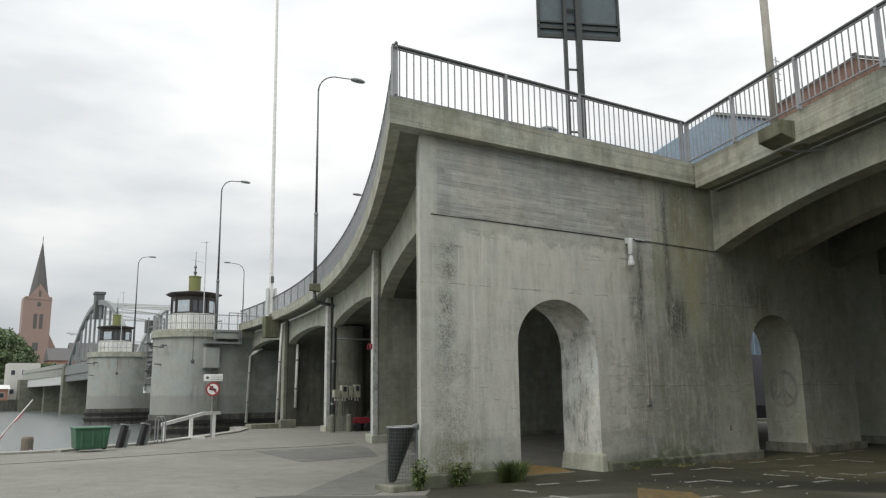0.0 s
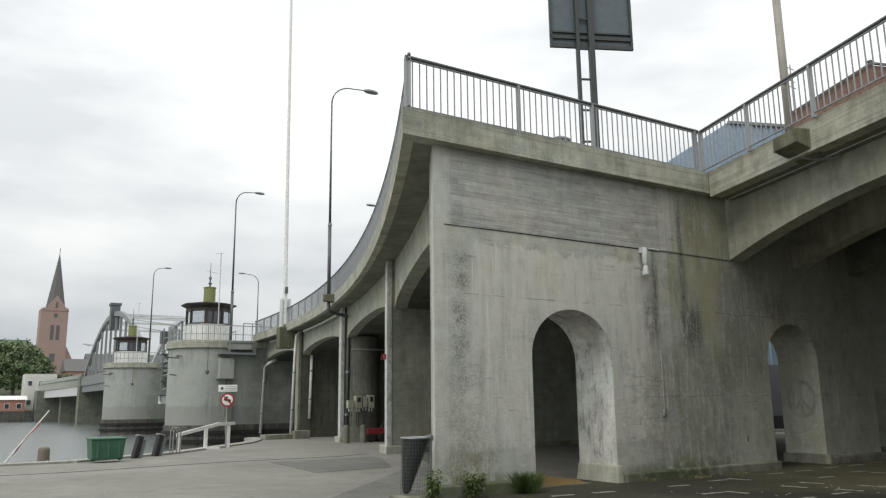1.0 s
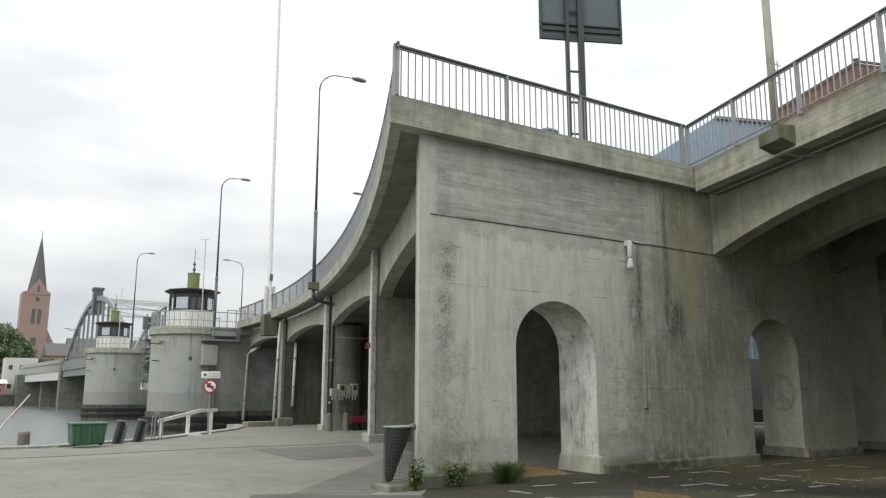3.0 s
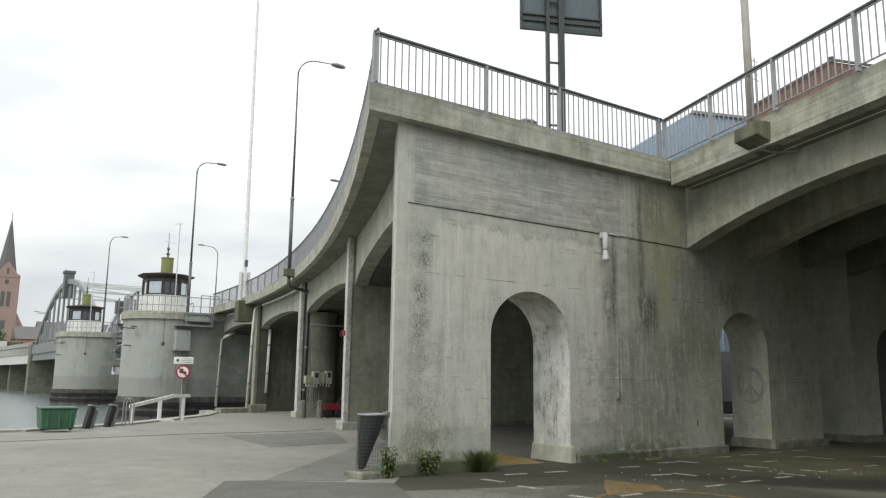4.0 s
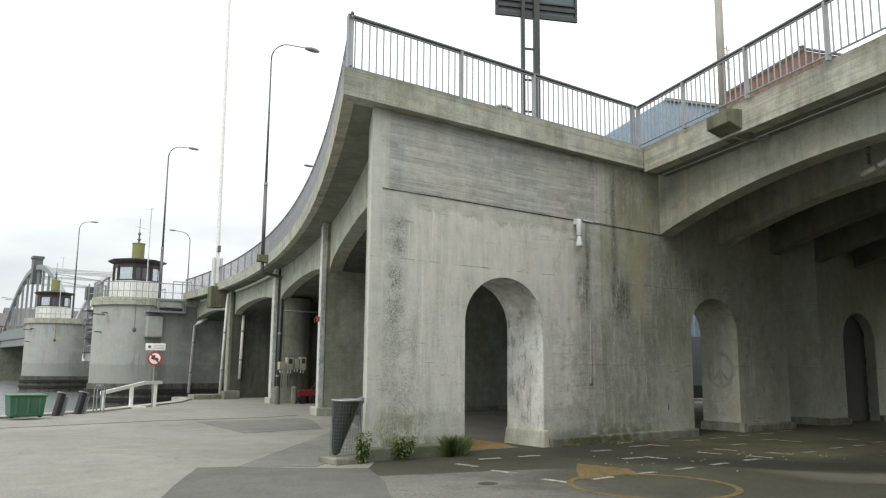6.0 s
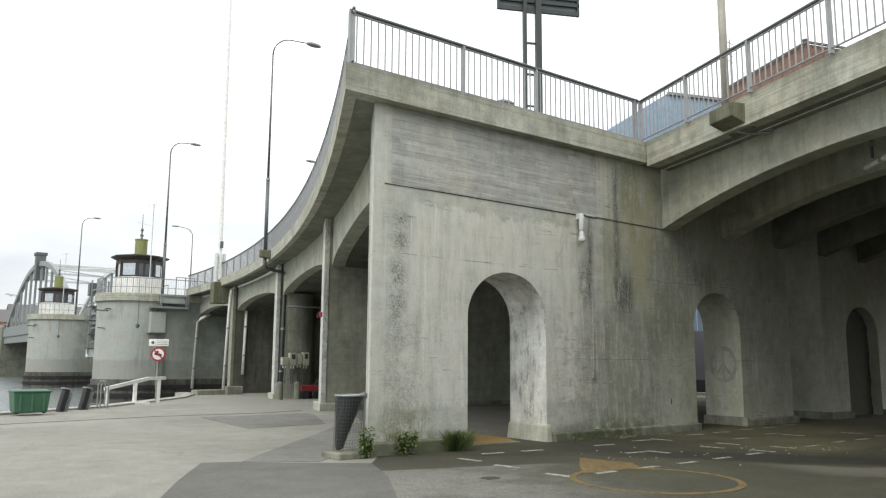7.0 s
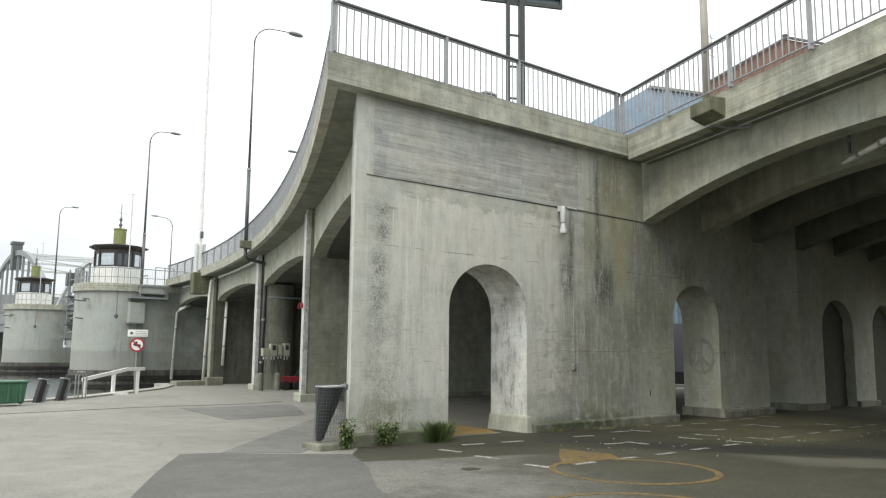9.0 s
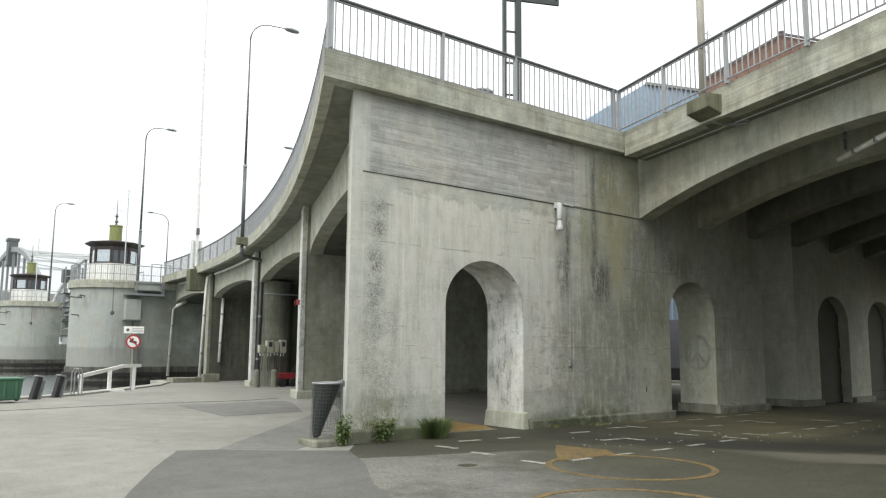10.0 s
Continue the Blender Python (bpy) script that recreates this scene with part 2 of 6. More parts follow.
    c = stain((0.12, 0.14, 0.07), 13.3, 15.6, -0.2, 0.55, 0.55, n.math("MULTIPLY", damp, ragged), 0.4, 0.4)
    c = stain((0.17, 0.175, 0.09), 7.5, 8.7, -0.2, 0.75, 0.75, n.math("MULTIPLY", damp, ragged), 0.3, 0.35)
    c = stain((0.10, 0.12, 0.06), 8.5, 9.6, -0.2, 0.3, 0.7, damp, 0.3, 0.15)

    # broken joints between the lifts of the pour
    for zj in (1.73, 3.66):
        zz = n.math("ADD", z, n.math("MULTIPLY", n.math("SUBTRACT", n.noise(1.4, 5, shift=zj), 0.5), 0.07))
        line = n.math("MULTIPLY", n.band(zz, zj - 0.007, zj + 0.007, 0.008), n.ramp(n.noise(2.2, 4, shift=zj + 1), (0.46, 0.0), (0.56, 1.0)))
        c = n.mix(c, (0.11, 0.11, 0.10), n.math("MULTIPLY", line, 0.6))
        rim = n.math("MULTIPLY", n.band(zz, zj + 0.012, zj + 0.03, 0.008), n.ramp(n.noise(2.9, 4, shift=zj + 3), (0.50, 0.0), (0.56, 1.0)))
        c = n.mix(c, (0.68, 0.67, 0.62), n.math("MULTIPLY", rim, 0.25))
    return c


CONC_WALL = concrete("weathered_wall_concrete", (0.505, 0.508, 0.462), 0.90, 0.07, boards=1.0, lines=0.05, lifts=0.4, extra=front_wall_marks)
# Darkened copy of the girder concrete: under-deck shade is put into its colour.
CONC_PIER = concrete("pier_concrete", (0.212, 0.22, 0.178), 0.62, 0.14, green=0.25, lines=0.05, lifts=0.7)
def bay_shade(n, c, x, y, z):
    """Broad darkening for shade in the bays, with blotches and old water marks."""
    shade_blots = n.ramp(n.noise(0.9, 8, (1, 1, 0.3), 0.75, 45), (0.34, 0.2), (0.58, 1.0))
    c = n.mix(c, (0.055, 0.057, 0.045), n.math("MULTIPLY", shade_blots, 0.5))
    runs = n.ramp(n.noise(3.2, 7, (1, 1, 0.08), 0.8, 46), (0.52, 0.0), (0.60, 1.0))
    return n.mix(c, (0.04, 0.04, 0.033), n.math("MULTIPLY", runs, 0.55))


# Copy of the pier concrete with the bays' shade in its colour.
CONC_SHADED = concrete("shaded_bay_concrete", (0.20, 0.205, 0.17), 0.6, 0.2, green=0.3, lines=0.08, extra=bay_shade)
CONC_GIRD = concrete("girder_concrete", (0.47, 0.475, 0.405), 0.75, 0.18, green=0.25, lines=0.06, lifts=0.6)
CONC_BAY = concrete("bay_wall_concrete", (0.35, 0.358, 0.30), 0.65, 0.12, green=0.3, lines=0.06, lifts=0.6)
CONC_EDGE = concrete("mossy_edge_concrete", (0.44, 0.44, 0.375), 0.84, 0.18, green=0.45, lines=0.24, grit=1.3)
def tide_marks(n, c, x, y, z):
    """Old tide stain and rusty runs low on the piers."""
    low = n.math("ADD", z, n.math("MULTIPLY", n.noise(0.8, 4, (1, 1, 0.3), shift=3), 0.6))
    c = n.mix(c, (0.22, 0.22, 0.20), n.math("MULTIPLY", n.band(low, -0.5, 1.9, 0.12), 0.45))
    runs = n.ramp(n.noise(2.2, 5, (1, 1, 0.06), 0.7, 19), (0.56, 0.0), (0.66, 1.0))
    c = n.mix(c, (0.20, 0.19, 0.17), n.math("MULTIPLY", n.math("MULTIPLY", runs, n.band(low, 1.4, 3.4, 0.5)), 0.6))
    rust = n.math("MULTIPLY", n.ramp(n.noise(1.6, 6, (1, 1, 0.12), 0.75, 29), (0.50, 0.0), (0.62, 1.0)), n.band(z, 4.6, 6.0, 0.5))
    c = n.mix(c, (0.22, 0.17, 0.11), n.math("MULTIPLY", rust, 0.45))
    # Algae by the junction, spread along the flank to paint in its shade.
    algae_shade = n.math("MULTIPLY", n.ramp(n.noise(0.9, 6, shift=37, rough=0.7), (0.35, 0.25), (0.6, 1.0)), n.band(x, 19.3, 40.0, 0.7))
    return n.mix(c, (0.13, 0.145, 0.11), n.math("MULTIPLY", algae_shade, 0.65))


def mossy_foot(n, c, x, y, z):
    """Dark moss on the damp stretch of plinth beside the passage, and at the corner."""
    m = n.math("ADD", n.band(x, 12.0, 14.8, 0.5), n.math("MULTIPLY", n.band(x, 7.0, 9.4, 0.4), 0.6))
    m = n.math("MULTIPLY", m, n.ramp(n.noise(5.0, 7, shift=57, rough=0.7), (0.38, 0.0), (0.52, 1.0)))
    return n.mix(c, (0.06, 0.075, 0.035), n.math("MULTIPLY", n.math("MINIMUM", m, 1.0), 0.85))


CONC_PALE = concrete("pale_tower_concrete", (0.368, 0.384, 0.365), 0.90, 0.03, extra=tide_marks, grit=0.3, lifts=0.15)
CONC_FOOT = concrete("plinth_concrete", (0.27, 0.27, 0.22), 0.55, 0.3, green=0.9, extra=mossy_foot)
CONC_MOSS = concrete("mossy_corbel_concrete", (0.17, 0.17, 0.115), 0.55, 0.4, green=1.0)
def peeling(n, c, x, y, z):
    """Limewash flaked off to the grey below."""
    peel = n.math("MULTIPLY", n.ramp(n.noise(9.0, 8, (1, 1, 0.3), 0.82, 27), (0.52, 0.0), (0.56, 1.0)), n.ramp(n.noise(1.3, 4, shift=28), (0.42, 0.0), (0.52, 1.0)))
    c = n.mix(c, (0.22, 0.225, 0.20), n.math("MULTIPLY", peel, 0.75))
    foot = n.math("MULTIPLY", n.band(z, -0.2, 0.35, 0.25), n.ramp(n.noise(6.0, 6, shift=29, rough=0.7), (0.45, 0.0), (0.6, 1.0)))
    return n.mix(c, (0.20, 0.21, 0.14), n.math("MULTIPLY", foot, 0.6))


CONC_LIME = concrete("limewashed_concrete", (0.66, 0.67, 0.655), 0.84, 0.16, extra=peeling, grit=1.2)
STONE = concrete("dark_wet_masonry", (0.125, 0.12, 0.11), 0.5, 0.5, green=0.2)
FENDER = concrete("black_wet_timber", (0.03, 0.029, 0.027), 0.5, 0.4)
CONC_QUAY = concrete("quay_concrete", (0.40, 0.39, 0.36), 0.75, 0.1)


def asphalt(name, base, spread=0.25, scale=1.0, extra=None, coarse=1.0):
    n = Nodes(name, 0.92)
    big = n.ramp(n.noise(0.35 * scale, 5, shift=7), (0.3, 1 - spread), (0.7, 1 + spread * 0.5))
    mid = n.ramp(n.noise(2.3, 6, shift=17), (0.3, 0.85), (0.7, 1.08))
    fine = n.mix(n.ramp(n.noise(95, 3), (0.3, 1 - 0.35 * coarse), (0.7, 1 + 0.3 * coarse)), n.ramp(n.noise(26, 4, shift=4, rough=0.8), (0.3, 1 - 0.28 * coarse), (0.7, 1 + 0.25 * coarse)), 1.0, "MULTIPLY")
    dots = n.ramp(n.noise(9, 2, shift=2), (0.70, 0.0), (0.74, 0.5))
    c = n.mix(n.mix(n.mix(base, big, 1.0, "MULTIPLY"), mid, 1.0, "MULTIPLY"), fine, 1.0, "MULTIPLY")
    c = n.mix(c, (0.08, 0.08, 0.07), n.math("MULTIPLY", dots, 0.35))
    vor = n.t.nodes.new("ShaderNodeTexVoronoi")
    vor.feature = "DISTANCE_TO_EDGE"
    vor.inputs["Scale"].default_value = 0.22
    mpv = n.t.nodes.new("ShaderNodeVectorMath")
    mpv.operation = "MULTIPLY_ADD"
    nz = n.t.nodes.new("ShaderNodeTexNoise")
    nz.inputs["Scale"].default_value, nz.inputs["Detail"].default_value = 0.9, 5
    n.link(n.pos, nz.inputs["Vector"])
    n.link(nz.outputs["Color"], mpv.inputs[0])
    mpv.inputs[1].default_value = (1.6, 1.6, 0)
    n.link(n.pos, mpv.inputs[2])
    n.link(mpv.outputs[0], vor.inputs["Vector"])
    crack = n.math("MULTIPLY", n.ramp(vor.outputs["Distance"], (0.002, 1.0), (0.006, 0.0)), n.ramp(n.noise(0.5, 3, shift=81), (0.45, 0.0), (0.6, 0.8)))
    c = n.mix(c, (0.05, 0.05, 0.045), n.math("MULTIPLY", crack, 0.4))
    if extra:
        c = extra(n, c, *n.axis())
    wet = n.ramp(n.noise(0.4, 4, (0.5, 1.6, 1), shift=61), (0.44, 0.93), (0.6, 0.85))
    return n.done(c, n.noise(120, 3), 0.35, 0.006, wet)


ASPHALT = asphalt("worn_grey_asphalt", (0.258, 0.253, 0.222), 0.18)
ASPHALT_DARK = asphalt("fresh_dark_asphalt", (0.118, 0.116, 0.103), 0.2)
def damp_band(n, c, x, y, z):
    """A dark wet run across the floor with a paler band on its outer side."""
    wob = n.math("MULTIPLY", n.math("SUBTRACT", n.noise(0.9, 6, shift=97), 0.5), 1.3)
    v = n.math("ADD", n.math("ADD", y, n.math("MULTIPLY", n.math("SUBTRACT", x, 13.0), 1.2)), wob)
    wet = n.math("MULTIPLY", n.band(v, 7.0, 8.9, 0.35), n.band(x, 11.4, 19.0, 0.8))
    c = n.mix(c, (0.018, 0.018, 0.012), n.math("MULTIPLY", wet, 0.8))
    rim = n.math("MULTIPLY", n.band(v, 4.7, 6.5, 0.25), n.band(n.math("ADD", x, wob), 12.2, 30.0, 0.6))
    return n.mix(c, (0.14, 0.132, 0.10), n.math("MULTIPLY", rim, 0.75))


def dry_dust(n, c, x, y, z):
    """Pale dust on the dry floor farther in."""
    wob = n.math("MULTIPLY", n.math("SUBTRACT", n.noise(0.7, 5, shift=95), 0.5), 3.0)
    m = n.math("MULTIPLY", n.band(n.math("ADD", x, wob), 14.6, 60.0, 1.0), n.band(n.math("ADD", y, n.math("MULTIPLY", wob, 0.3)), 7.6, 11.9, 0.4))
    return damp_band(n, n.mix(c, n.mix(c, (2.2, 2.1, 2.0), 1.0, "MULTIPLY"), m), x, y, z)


# Oily base, darkened further for the span's shade over this floor.
ASPHALT_OLD = asphalt("oily_shaded_asphalt", (0.054, 0.052, 0.029), 0.5, extra=dry_dust, coarse=1.5)


def painted(name, base, rough=0.5, metal=0.0, wear=0.25, worn=(0.2, 0.16, 0.12), scale=4.0):
    n = Nodes(name, rough, metal, local=True)
    tone = n.ramp(n.noise(scale, 5, shift=3), (0.3, 0.84), (0.7, 1.08))
    c = n.mix(base, tone, 1.0, "MULTIPLY")
    rust = n.ramp(n.noise(scale * 2.2, 6, shift=9), (0.60, 0.0), (0.72, wear))
    return n.done(n.mix(c, worn, rust), n.noise(40, 3), 0.08, 0.004)


STEEL = painted("galvanised_steel", (0.32, 0.335, 0.335), 0.45, 0.6, 0.2)
RAIL_STEEL = painted("dull_grey_railing_steel", (0.30, 0.31, 0.32), 0.5, 0.35, 0.2)
POST_TAN = painted("tan_weathered_post", (0.34, 0.32, 0.28), 0.6, 0.1, 0.3)
STEEL_DARK = painted("dark_weathered_steel", (0.13, 0.14, 0.14), 0.5, 0.5, 0.2)
STEEL_GREY = painted("grey_bridge_paint", (0.23, 0.25, 0.25), 0.5, 0.1, 0.3)
STEEL_PALE = painted("pale_grey_paint", (0.60, 0.62, 0.61), 0.5, 0.0, 0.2)
WHITE = painted("white_paint", (0.80, 0.80, 0.77), 0.5, 0.0, 0.15, (0.35, 0.33, 0.28))
PIPE = painted("pale_plastic_pipe", (0.76, 0.75, 0.70), 0.5, 0.0, 0.2)
GREEN = painted("faded_green_paint", (0.045, 0.13, 0.075), 0.55, 0.0, 0.35, (0.12, 0.15, 0.10))
MOSS_DRUM = painted("yellow_green_drum_paint", (0.22, 0.24, 0.085), 0.6, 0.0, 0.3)
BROWN = painted("brown_roof_edge", (0.052, 0.042, 0.038), 0.6, 0.0, 0.2)
CART_RED = painted("dull_red_paint", (0.26, 0.025, 0.035), 0.55, 0.0, 0.2)
RED = painted("red_paint", (0.36, 0.03, 0.04), 0.5, 0.0, 0.1)
RUBBER = painted("black_rubber", (0.022, 0.022, 0.024), 0.7, 0.0, 0.15, (0.08, 0.08, 0.08))
BAG = painted("dark_bin_liner", (0.022, 0.026, 0.024), 0.35, 0.0, 0.0)
CREAM = painted("cream_meter_box", (0.38, 0.38, 0.30), 0.5, 0.0, 0.3)
BOARDING = painted("dark_damp_boarding", (0.085, 0.082, 0.065), 0.9, 0.0, 0.4, (0.06, 0.055, 0.045), 1.5)
WOOD = painted("grey_weathered_timber", (0.20, 0.17, 0.14), 0.85, 0.0, 0.3)
SIGN_BACK = painted("blue_grey_sign_back", (0.095, 0.125, 0.14), 0.5, 0.0, 0.1)
SIGN_FRAME = painted("green_grey_sign_frame", (0.045, 0.055, 0.052), 0.55, 0.0, 0.1)


def worn_paint(name, base, under, keep):
    """Road paint scuffed through to the asphalt."""
    n = Nodes(name, 0.85)
    m = n.ramp(n.noise(13, 7, rough=0.75, shift=6), (keep - 0.06, 0.0), (keep + 0.06, 1.0))
    c = n.mix(base, under, n.math("MULTIPLY", m, 0.8))
    return n.done(n.mix(c, n.ramp(n.noise(2.0, 4), (0.3, 0.75), (0.7, 1.1)), 1.0, "MULTIPLY"), n.noise(120, 3), 0.3, 0.004)


PAINT_WHITE = worn_paint("worn_white_road_paint", (0.42, 0.42, 0.37), (0.10, 0.095, 0.07), 0.50)
YELLOW = worn_paint("worn_yellow_road_paint", (0.21, 0.135, 0.035), (0.08, 0.072, 0.05), 0.50)
OCHRE = worn_paint("ochre_floor_paint", (0.30, 0.19, 0.055), (0.13, 0.11, 0.075), 0.56)
TILE_RED = painted("red_clay", (0.24, 0.115, 0.085), 0.8, 0.0, 0.4, (0.2, 0.09, 0.06))
BLUE_SHEET = painted("pale_blue_sheet_metal", (0.30, 0.40, 0.50), 0.5, 0.1, 0.15)
SHED_GREY = painted("violet_grey_render", (0.13, 0.13, 0.15), 0.85, 0.0, 0.2, (0.22, 0.22, 0.23), 0.8)
BOAT = painted("white_gelcoat", (0.78, 0.79, 0.80), 0.3, 0.0, 0.05)
SLATE = painted("grey_slate", (0.13, 0.125, 0.125), 0.7, 0.0, 0.2)


def brickwork(name, a, b):
    n = Nodes(name, 0.9)
    c = n.mix(a, b, n.noise(0.5, 5))
    return n.done(n.mix(c, n.ramp(n.noise(6, 3), (0.3, 0.8), (0.7, 1.1)), 1.0, "MULTIPLY"), n.noise(8, 3), 0.3, 0.02)


BRICK = brickwork("red_church_brick", (0.42, 0.30, 0.265), (0.36, 0.255, 0.225))
PLASTER = brickwork("white_plaster", (0.66, 0.65, 0.60), (0.55, 0.55, 0.52))
SALMON = brickwork("salmon_timber", (0.48, 0.25, 0.19), (0.42, 0.21, 0.16))


def glass(name, tint=(0.05, 0.06, 0.07)):
    n = Nodes(name, 0.08)
    n.b.inputs["Specular IOR Level"].default_value = 0.8
    return n.done(tint)


GLASS = glass("dark_window_glass")
PANE = painted("sky_reflecting_glass", (0.55, 0.60, 0.63), 0.06, 0.75, 0.0)
BRICK_DARK = brickwork("brown_red_brick", (0.28, 0.18, 0.14), (0.19, 0.12, 0.095))


def water_material():
    n = Nodes("harbour_water", 0.22)
    a = n.noise(0.9, 5, (1, 0.45, 1))
    b = n.noise(4.5, 4, (1, 0.5, 1), shift=3)
    h = n.math("ADD", n.math("MULTIPLY", a, 0.7), n.math("MULTIPLY", b, 0.3))
    return n.done(n.mix((0.13, 0.155, 0.155), (0.20, 0.22, 0.22), n.noise(0.08, 4, (1, 0.3, 1))), h, 0.9, 0.2)


WATER = water_material()


def foliage(name, a, b):
    n = Nodes(name, 0.65)
    g = n.t.nodes.new("ShaderNodeNewGeometry").outputs["Random Per Island"]
    return n.done(n.mix(a, b, g))


LEAF = foliage("weed_leaf", (0.06, 0.11, 0.03), (0.17, 0.21, 0.08))
LEAF_TREE = foliage("tree_leaf", (0.10, 0.15, 0.07), (0.18, 0.235, 0.12))
LEAF_DRY = foliage("dry_grass", (0.10, 0.12, 0.04), (0.22, 0.20, 0.10))
BARK = painted("bark", (0.11, 0.09, 0.07), 0.9, 0.0, 0.2)


# ---- mesh helpers ----
class Shape:
    """Gathers vertices and faces of one part."""

    def __init__(self):
        self.v, self.f = [], []

    def add(self, verts, faces):
        k = len(self.v)
        self.v += [tuple(p) for p in verts]
        self.f += [tuple(i + k for i in q) for q in faces]
        return self

    def prism(self, poly, z0, z1):
        """Upright prism over a plan polygon given anticlockwise."""
        n = len(poly)
        lo = [(x, y, z0) for x, y in poly]
        hi = [(x, y, z1) for x, y in poly]
        side = [(i, (i + 1) % n, n + (i + 1) % n, n + i) for i in range(n)]
        return self.add(lo + hi, side + [tuple(range(n - 1, -1, -1)), tuple(range(n, 2 * n))])

    def box(self, x0, x1, y0, y1, z0, z1):
        return self.prism([(x0, y0), (x1, y0), (x1, y1), (x0, y1)], z0, z1)

    def slab(self, lower, upper):
        """Closed solid between two equal loops of points."""
        n = len(lower)
        side = [(i, (i + 1) % n, n + (i + 1) % n, n + i) for i in range(n)]
        return self.add(list(lower) + list(upper), side + [tuple(range(n - 1, -1, -1)), tuple(range(n, 2 * n))])

    def tube(self, path, r, sides=8, r1=None):
        """Round bar along a path, tapering from r to r1."""
        path = [Vector(p) for p in path]
        r1 = r if r1 is None else r1
        k, rings = len(self.v), []
        for i, p in enumerate(path):
            d = (path[min(i + 1, len(path) - 1)] - path[max(i - 1, 0)]).normalized()
            a = d.cross(Vector((0.31, 0.17, 0.93) if abs(d.z) < 0.9 else (0.97, 0.2, 0))).normalized()
            b = d.cross(a)
            rr = r + (r1 - r) * i / (len(path) - 1)
            rings.append([tuple(p + (a * math.cos(2 * math.pi * j / sides) + b * math.sin(2 * math.pi * j / sides)) * rr) for j in range(sides)])
        verts = [q for ring in rings for q in ring]
        faces = [(i * sides + j, i * sides + (j + 1) % sides, (i + 1) * sides + (j + 1) % sides, (i + 1) * sides + j)
                 for i in range(len(path) - 1) for j in range(sides)]
        faces += [tuple(range(sides - 1, -1, -1)), tuple(range((len(path) - 1) * sides, len(path) * sides))]
        return self.add(verts, faces)

    def lathe(self, profile, sides=20, at=(0, 0, 0)):
        """Solid turned from (radius, height) pairs."""
        verts = [(at[0] + r * math.cos(2 * math.pi * j / sides), at[1] + r * math.sin(2 * math.pi * j / sides), at[2] + z) for r, z in profile for j in range(sides)]
        n = len(profile)
        faces = [(i * sides + j, i * sides + (j + 1) % sides, (i + 1) * sides + (j + 1) % sides, (i + 1) * sides + j) for i in range(n - 1) for j in range(sides)]
        faces += [tuple(range(sides - 1, -1, -1)), tuple(range((n - 1) * sides, n * sides))]
        return self.add(verts, faces)

    def turned(self, m):
        self.v = [tuple(m @ Vector(p)) for p in self.v]
        return self


def mesh_of(name, shape, material, smooth=False):
    me = bpy.data.meshes.new(name)
    me.from_pydata(shape.v, [], shape.f)
    if material:
        me.materials.append(material)
    if smooth:
        me.shade_smooth()
    bm = bmesh.new()
    bm.from_mesh(me)
    bmesh.ops.recalc_face_normals(bm, faces=bm.faces)
    bm.to_mesh(me)
    bm.free()
    me.update()
    return me


def part(name, shape, material, parent=None, label="", bevel=0.0, smooth=False, at=None):
    me = shape if isinstance(shape, bpy.types.Mesh) else mesh_of(name, shape, material, smooth)
    ob = new(name, me)
    if parent:
        ob.parent = parent
    if at is not None:
        ob.matrix_basis = at
    if bevel:
        b = ob.modifiers.new("worn_edge", "BEVEL")
        b.width, b.segments, b.limit_method = bevel, 2, "ANGLE"
    return tagged(ob, label)


def thing(name, label, category, at=(0, 0, 0), turn=0.0, group="", kind=""):
    e = new(name)
    e.empty_display_size = 0.2
    e.matrix_basis = pose(*at, 0, 0, turn)
    return tagged(e, label, category, group, kind)


# ---- plan ----
DECK, SOFFIT, RAIL = 7.02, 6.51, 8.09      # top and underside of the deck's edge, top of the railing
WALL_Y, WALL_T = 11.95, 1.15               # face and thickness of the end wall
SLOPE = 0.343                              # lean of the near span's edge in plan
WATER_Z = -1.5


def edge_x(y):
    """The deck's curved quay-side edge."""
    s = y - 11.75
    return 6.6 + 0.50 * s - 0.00467 * s * s


def near_x(y):
    """The near span's straight edge."""
    return 15.04 + SLOPE * (y - 11.89)


def right_x(y):
    return 32.0 if y > 12 else 32.0 + SLOPE * (y - 12)


def quay_z(y):
    return -0.02 * max(0.0, y - 24)


# ---- ground, quay, water, far shore ----
edge = [(-1500, 27.4), (3.4, 27.7), (7.3, 31.2), (10.6, 36.2), (13.6, 41.0), (16.2, 47.0), (17.0, 51.0), (1500, 51.0)]
g = Shape()
rows = [[(x, y, quay_z(y)) for x, y in edge], [(x, 24.0, 0.0) for x, y in edge], [(x, -1500.0, 0.0) for x, y in edge]]
n = len(edge)
g.add(rows[0] + rows[1] + rows[2], [(r * n + i, r * n + i + 1, (r + 1) * n + i + 1, (r + 1) * n + i) for r in range(2) for i in range(n - 1)])
tagged(part("ground", g, ASPHALT), "worn pale grey asphalt of the quay", "ground", kind="structure")
q, cop = Shape(), Shape()
